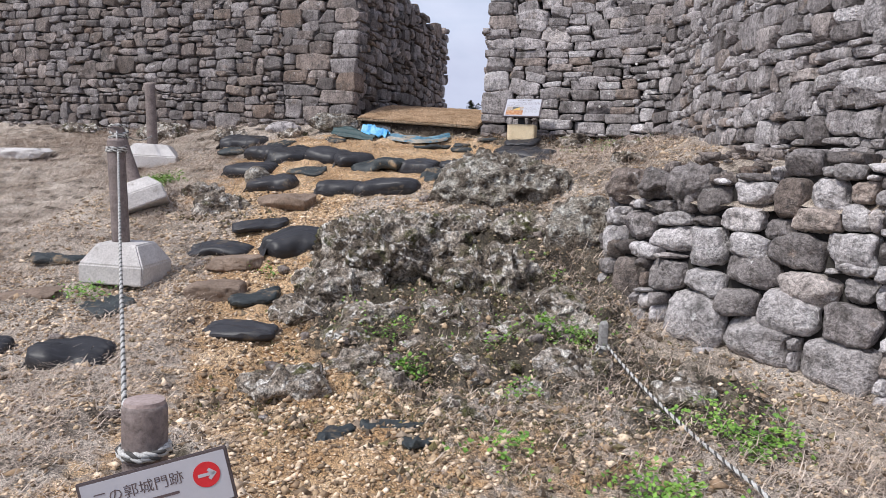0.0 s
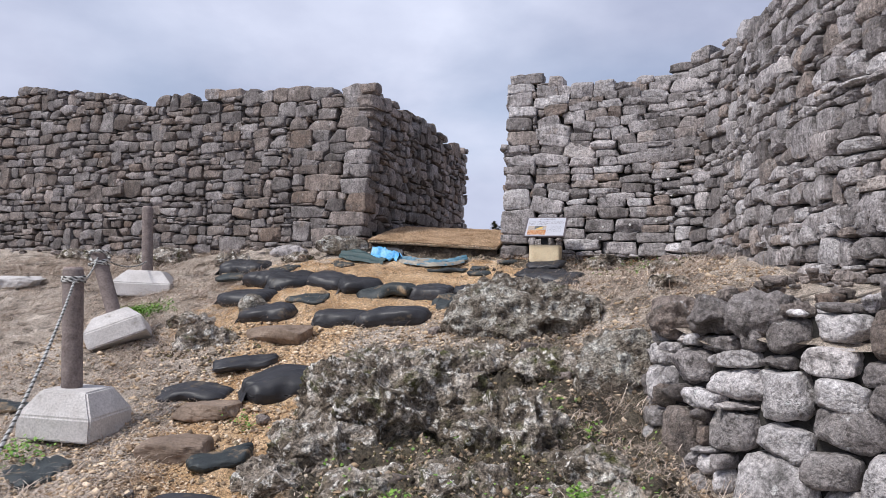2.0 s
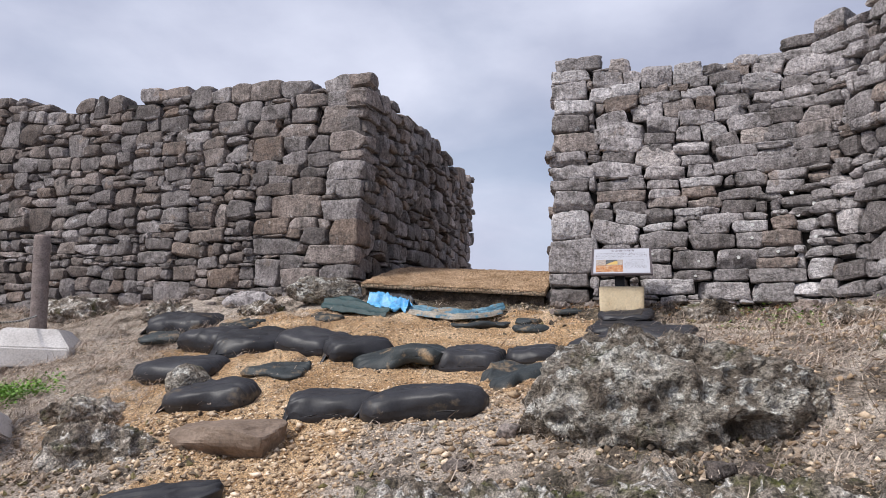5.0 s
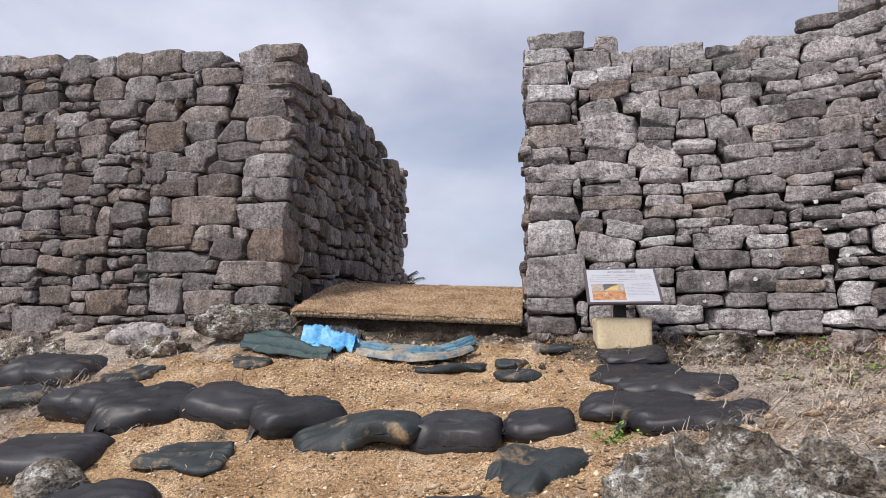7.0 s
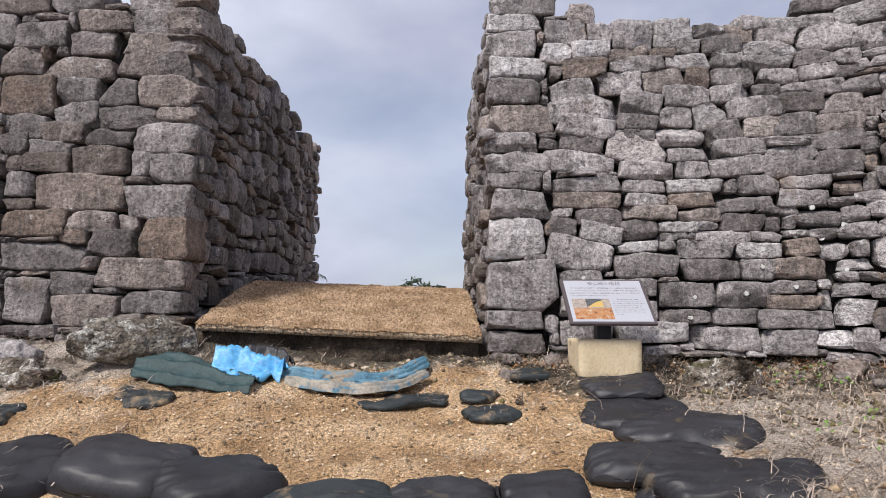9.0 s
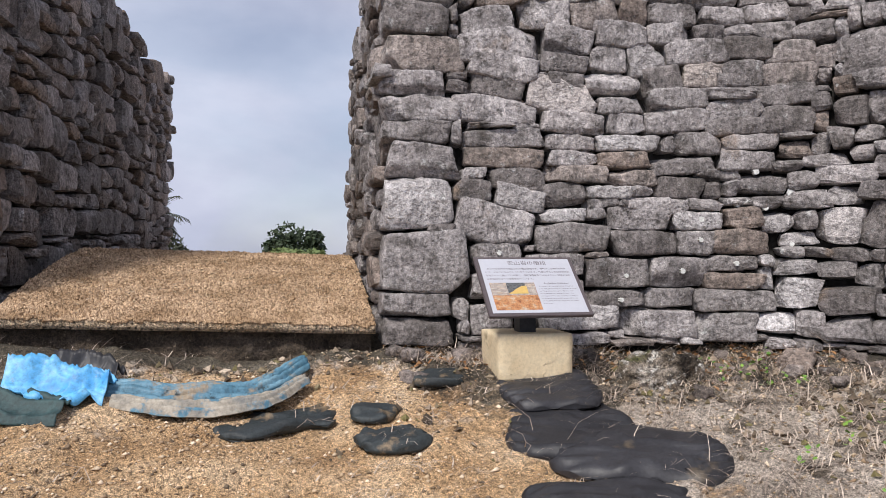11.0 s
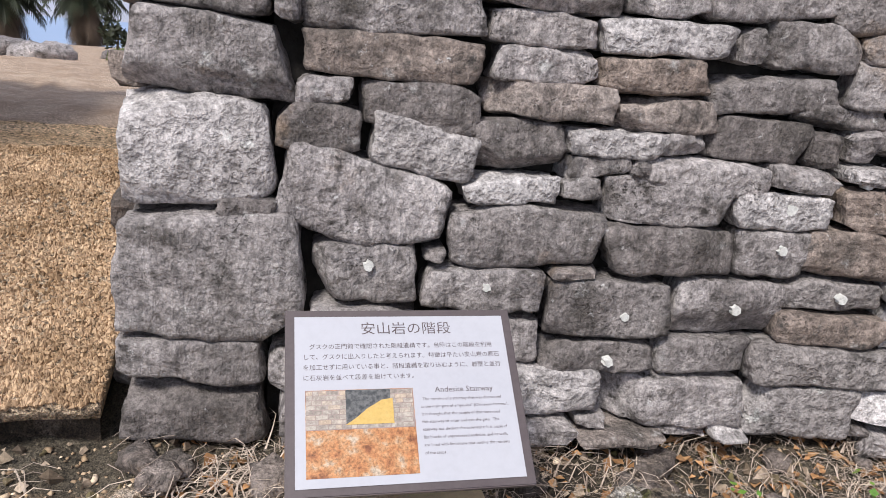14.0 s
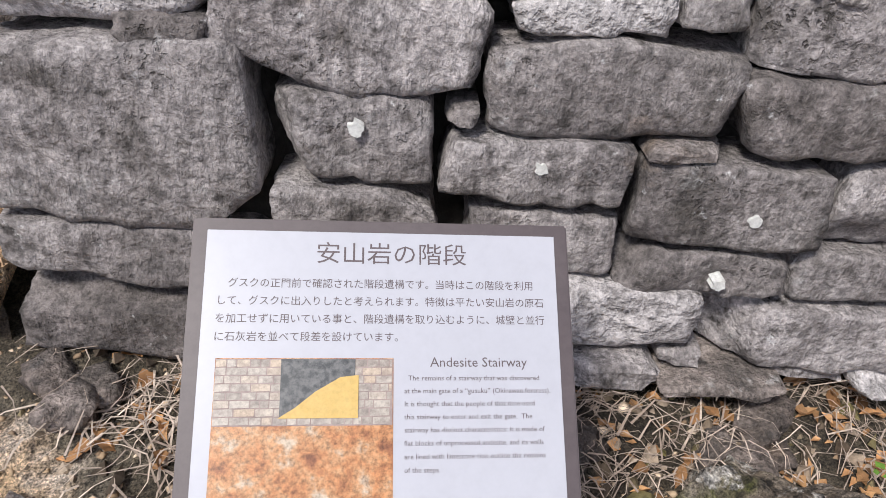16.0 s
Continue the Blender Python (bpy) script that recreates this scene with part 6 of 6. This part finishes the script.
def build_rubble():
    rnd = np.random.RandomState(77)
    verts, faces, count = [], [], 0
    c, f = cube_grid(4)
    for i in range(300):
        if i < 130:
            s = rnd.rand() * 12
            p, u, inn = (west if i % 2 else east_line).at(s * (0.7 if i % 2 else 0.4))
            x, y = (p - inn * abs(rnd.normal(0.1, 0.22)))[:2]
            z = surface_height(x, y)
        elif i < 240:
            s, t = rnd.rand() * low_line.s[-1], rnd.rand()
            p, u, inn = low_line.at(s)
            x, y = (p + inn * (0.3 + 1.2 * t))[:2]
            z = 1.52 + 0.3 * t
        else:
            x, y = rnd.normal(0.1, 1.3), rnd.normal(6.6, 1.3)
            z = surface_height(x, y)
        r = rnd.uniform(0.02, 0.06)
        q = c / ((np.abs(c) ** 3.5).sum(1) ** (1 / 3.5))[:, None]
        p = q * r * np.array([rnd.uniform(1.0, 1.7), 1.0, rnd.uniform(0.55, 0.9)])
        p = p * (1 + 0.8 * fbm(p / r * 1.3 + i * 3.7, 2)[:, None])
        a = rnd.rand() * 6.28
        p = np.stack([p[:, 0] * math.cos(a) - p[:, 1] * math.sin(a), p[:, 0] * math.sin(a) + p[:, 1] * math.cos(a), p[:, 2]], 1)
        verts.append(p + np.array([x, y, z + r * 0.3]))
        faces.append(f + count)
        count += len(c)
    thing("rubble", np.concatenate(verts), np.concatenate(faces), dark_stone_mat, "loose limestone rubble along the wall feet", "rubble", kind="stuff")


def build_crumbs():
    """Small crusted lumps of coral rock and moss, thick between the outcrops."""
    def keep(x, y):
        spots = ((0.25, 6.5, 1.3, 1.8), (1.5, 4.8, 0.9, 1.2), (0.3, 4.2, 0.8, 0.9), (-0.9, 4.4, 0.7, 0.5), (-2.9, 9.4, 0.7, 0.5), (0.9, 8.2, 0.6, 0.7), (0.0, 12.95, 1.2, 0.3), (1.7, 12.2, 1.1, 0.4), (2.6, 11.4, 0.6, 0.7))
        k = np.maximum.reduce([np.exp(-((x - a) / c) ** 2 - ((y - b) / d) ** 2) for a, b, c, d in spots])
        return outside_walls(x, y) * np.clip(k * (0.5 + 1.3 * fbm(np.stack([x, y, x * 0], 1) * 2.6 + 8, 3)), 0.0, 1)
    x, y = scatter(75000, 61, (-4.0, 3.2, 2.4, 12.95), keep)
    rnd = np.random.RandomState(19)
    n = len(x)
    r = 0.007 + 0.020 * rnd.rand(n) ** 2
    eight = np.array([(1, 0, 0), (-1, 0, 0), (0, 1, 0), (0, -1, 0), (0, 0, 1), (0, 0, -1)], float)
    sides = np.array([(0, 2, 4), (2, 1, 4), (1, 3, 4), (3, 0, 4), (2, 0, 5), (1, 2, 5), (3, 1, 5), (0, 3, 5)])
    v = eight[None] * r[:, None, None] * rnd.uniform(0.6, 1.4, (n, 6, 1)) + rnd.normal(0, 0.3, (n, 6, 3)) * r[:, None, None]
    z = np.array([surface_height(p, q) for p, q in zip(x, y)])
    v = v + np.stack([x, y, z + r * 0.3], 1)[:, None, :]
    f = (sides[None] + 6 * np.arange(n)[:, None, None]).reshape(-1, 3)
    thing("rock_crumbs", v.reshape(-1, 3), f, crumb_mat, "crumbled crusted coral rock and moss on dark soil", "rubble", kind="stuff", smooth=False)


build_gravel()
build_crumbs()
build_rubble()
sx, sy = scatter(42000, 14, (-9, 3.2, 2.4, 15.5), lambda x, y: straw_keep(x, y))
build_blades("dry_grass", list(zip(sx, sy)), 0.17, 0.0032, straw_mat, "matted dry straw-coloured grass", "dry grass", 4, 8, 1.7, 0.08)
fx, fy = scatter(3600, 15, (0.7, 3.3, 9.6, 12.7), lambda x, y: outside_walls(x, y) * np.clip(smoothstep(1.5, 0.4, np.interp(x, FRONT_X, FRONT_Y) - y) * smoothstep(0.7, 1.6, x + 0.4 * (y < 12.0)) * (0.5 + fbm(np.stack([x, y, x * 0], 1) * 1.7 + 11, 3)), 0.03, 1))
build_blades("dry_grass", list(zip(fx, fy)), 0.14, 0.0022, straw_mat, "matted dry orange-grey grass at the wall's foot", "dry grass", 7, 7, 1.75, 0.07)
vx, vy = scatter(4000, 23, (0.8, 3.4, 3.6, 12.2), lambda x, y: outside_walls(x, y) * np.clip(smoothstep(0.55, 0.1, near_line(x, y, [(1.6, 7.6), (1.55, 6.8), (1.85, 6.3)])) + 0.06, 0, 1))
build_blades("dry_vines", list(zip(vx, vy)), 0.34, 0.003, straw_mat, "long pale dry stalks and creepers beside the low wall", "dry grass", 6, 3, 1.3, 0.1)
moss_mat = surface("moss", [(0.3, (0.055, 0.045, 0.028)), (0.55, (0.12, 0.10, 0.065)), (0.7, (0.16, 0.155, 0.06))], 5, 60, 0.3, 0.9, 0.0, 0.001, 0, 30, [(0, (0.6, 0.55, 0.5)), (0.6, (1.1, 1.05, 0.95)), (0.8, (0.9, 1.2, 0.6)), (1, (1.9, 1.75, 1.5))])
mx, my = scatter(26000, 71, (-1.4, 2.4, 3.2, 8.6), lambda x, y: outside_walls(x, y) * np.clip(np.exp(-(((x - 0.35) / 1.1) ** 2 + ((y - 5.9) / 2.0) ** 2)) * (0.6 + 1.4 * fbm(np.stack([x, y, x * 0], 1) * 2.2 + 5, 3)), 0, 1))
build_blades("moss_tufts", list(zip(mx, my)), 0.05, 0.0035, moss_mat, "brown and olive moss with short withered tufts on dark soil", "moss", 12, 5, 1.5, 0.04)
build_weeds()


def build_fallen_leaves():
    def keep(x, y):
        foot = np.interp(x, FRONT_X, FRONT_Y) - y
        near = np.exp(-((foot - 0.25) / 0.3) ** 2) * smoothstep(0.5, 1.2, x)
        return outside_walls(x, y) * np.clip(near * (0.45 + fbm(np.stack([x, y, x * 0], 1) * 1.6 + 2, 2)), 0, 1)
    x, y = scatter(9000, 51, (0.6, 3.3, 9.5, 12.9), keep)
    rnd = np.random.RandomState(3)
    verts, faces = [], []
    for px, py in zip(x, y):
        g = surface_height(px, py)
        a, l, w, cup = rnd.rand() * 6.28, rnd.uniform(0.018, 0.05), rnd.uniform(0.25, 0.5), rnd.uniform(0.05, 0.4)
        d, s = np.array([math.cos(a), math.sin(a), rnd.normal(0, 0.35)]), np.array([-math.sin(a), math.cos(a), rnd.normal(0, 0.35)])
        c, up, n = np.array([px, py, g + 0.012]), np.array([0, 0, l * cup]), len(verts)
        verts += [c - d * l * 0.6, c - d * l * 0.1 + s * l * w + up, c + d * l * 0.6 + up * 0.5, c - d * l * 0.1 - s * l * w + up, c]
        faces += [(n, n + 4, n + 1), (n + 4, n + 2, n + 1), (n, n + 3, n + 4), (n + 4, n + 3, n + 2)]
    thing("fallen_leaves", verts, faces, fallen_mat, "orange-brown dry fallen leaves at the wall's foot", "leaves", kind="stuff", smooth=False)


build_fallen_leaves()


# ---------------------------------------------------------------- beyond the gate
def build_palm(x, y, height, seed):
    tree = empty("palm_tree", pose(x, y, on_ground(x, y)), "shaggy palm with green crown and hanging dead fronds", "palm tree")
    v, f = tube([(0.05 * math.sin(i), 0, height * 0.72 * i / 8) for i in range(9)], [0.26 - 0.012 * i for i in range(9)], 10)
    part_of("trunk", v, f, palm_dead_mat, tree)
    rnd = random.Random(seed)
    for name, count, material, low, high in (("crown", 120, palm_mat, -0.4, 1.25), ("dead_fronds", 110, palm_dead_mat, -1.5, -0.5)):
        verts, faces = [], []
        for _ in range(count):
            a, e, l = rnd.uniform(0, 6.28), rnd.uniform(low, high), rnd.uniform(1.1, 1.95)
            base_z = height * (0.72 if name == "crown" else rnd.uniform(0.4, 0.7))
            prev = Vector((0, 0, base_z))
            d = Vector((math.cos(a) * math.cos(e), math.sin(a) * math.cos(e), math.sin(e)))
            for k in range(9):
                d = (d + Vector((0, 0, -0.13))).normalized()
                nxt = prev + d * l / 9
                side = d.cross(Vector((0, 0, 1))).normalized()
                for sgn in (1, -1):
                    for j in range(2):
                        p = prev.lerp(nxt, j / 2)
                        tip = p + side * sgn * (0.34 * math.sin(0.4 + 2.4 * (k + j / 2) / 9)) + d * 0.2 - Vector((0, 0, 0.12 + 0.1 * rnd.random()))
                        n = len(verts)
                        verts += [p, p + d * 0.085, tip]
                        faces.append((n, n + 1, n + 2))
                prev = nxt
        part_of(name, verts, faces, material, tree, smooth=False)


def build_shrub(name, x, y, size, material, label, category, seed, leaves=900, lumps=9):
    tree = empty(name, pose(x, y, on_ground(x, y)), label, category)
    rnd = random.Random(seed)
    v, f = tube([(0, 0, 0), (0.05, 0.02, size[2] * 0.3), (0.0, 0.05, size[2] * 0.6)], [0.09 * size[2] / 3, 0.07 * size[2] / 3, 0.03], 7)
    part_of("trunk", v, f, palm_dead_mat, tree)
    verts, faces = [], []
    blobs = [(Vector((rnd.uniform(-0.5, 0.5) * size[0], rnd.uniform(-0.5, 0.5) * size[1], rnd.uniform(0.25, 0.8) * size[2])), rnd.uniform(0.16, 0.34)) for _ in range(lumps)]
    for _ in range(leaves):
        c, r = rnd.choice(blobs)
        d = Vector((rnd.gauss(0, 1), rnd.gauss(0, 1), rnd.gauss(0, 1))).normalized()
        p = c + Vector((d.x * r * size[0], d.y * r * size[1], d.z * r * size[2])) * rnd.uniform(0.7, 1.1)
        a = Vector((rnd.gauss(0, 1), rnd.gauss(0, 1), rnd.gauss(0, 0.7))).normalized() * 0.11
        b = a.cross(d).normalized() * 0.05
        n = len(verts)
        verts += [p - a, p + b, p + a, p - b]
        faces.append((n, n + 1, n + 2, n + 3))
    part_of("crown", verts, faces, material, tree, smooth=False)


build_palm(1.45, 42.0, 2.85, 4)
build_palm(-1.3, 43.0, 2.6, 9)
build_shrub("wind_bent_tree", 6.4, 36.0, (1.75, 1.4, 1.45), shrub_mat, "dark wind-bent evergreen tree beyond the yard", "tree", 5, 2600, 14)
build_shrub("shrub", 2.8, 36.0, (0.75, 0.6, 0.5), shrub_mat, "dark rounded shrub at the cliff edge", "shrub", 6, 900)
build_shrub("shrub", 3.9, 36.5, (0.45, 0.4, 0.35), shrub_mat, "small dark shrub before the sea", "shrub", 7, 500)
build_shrub("shrub", 2.0, 35.0, (0.6, 0.6, 1.2), palm_mat, "thin pale shrub at the cliff edge", "shrub", 8, 260)
build_shrub("grassy_shrub", 5.0, 30.0, (1.5, 1.0, 0.5), meadow_mat, "bright green bushy grass at the yard's edge", "shrub", 9, 1500)


def build_meadow():
    rnd = np.random.RandomState(12)
    verts, faces = [], []
    for _ in range(9000):
        x, y = rnd.uniform(1.2, 14), rnd.uniform(26, 37)
        if rnd.rand() > smoothstep(26, 29, y - 0.3 * (x - 2)) or (x - 1.2) < 0.1 * (y - 26):
            continue
        g, h, a = on_ground(x, y), rnd.uniform(0.08, 0.22), rnd.rand() * 6.28
        dx, dy = math.cos(a) * 0.03, math.sin(a) * 0.03
        n = len(verts)
        verts += [(x - dx, y - dy, g), (x + dx, y + dy, g), (x + dy * 4, y - dx * 4, g + h)]
        faces.append((n, n + 1, n + 2))
    thing("meadow", verts, faces, meadow_mat, "strip of bright green grass beyond the yard", "grass", kind="stuff", smooth=False)


build_meadow()
for k, (x, y, s) in enumerate(((0.2, 26.0, 0.7), (-0.6, 27.0, 0.9), (1.9, 27.5, 0.3), (1.5, 28.0, 0.4), (3.3, 26.5, 0.3), (3.6, 26.2, 0.35))):
    build_outcrop("boulder", x, y, (s * 1.6, s, s * 0.7), "grey boulder lying at the edge of the yard", 20.0 + k, 20 * k, 0.35, 14, 0.06, stone_mat)
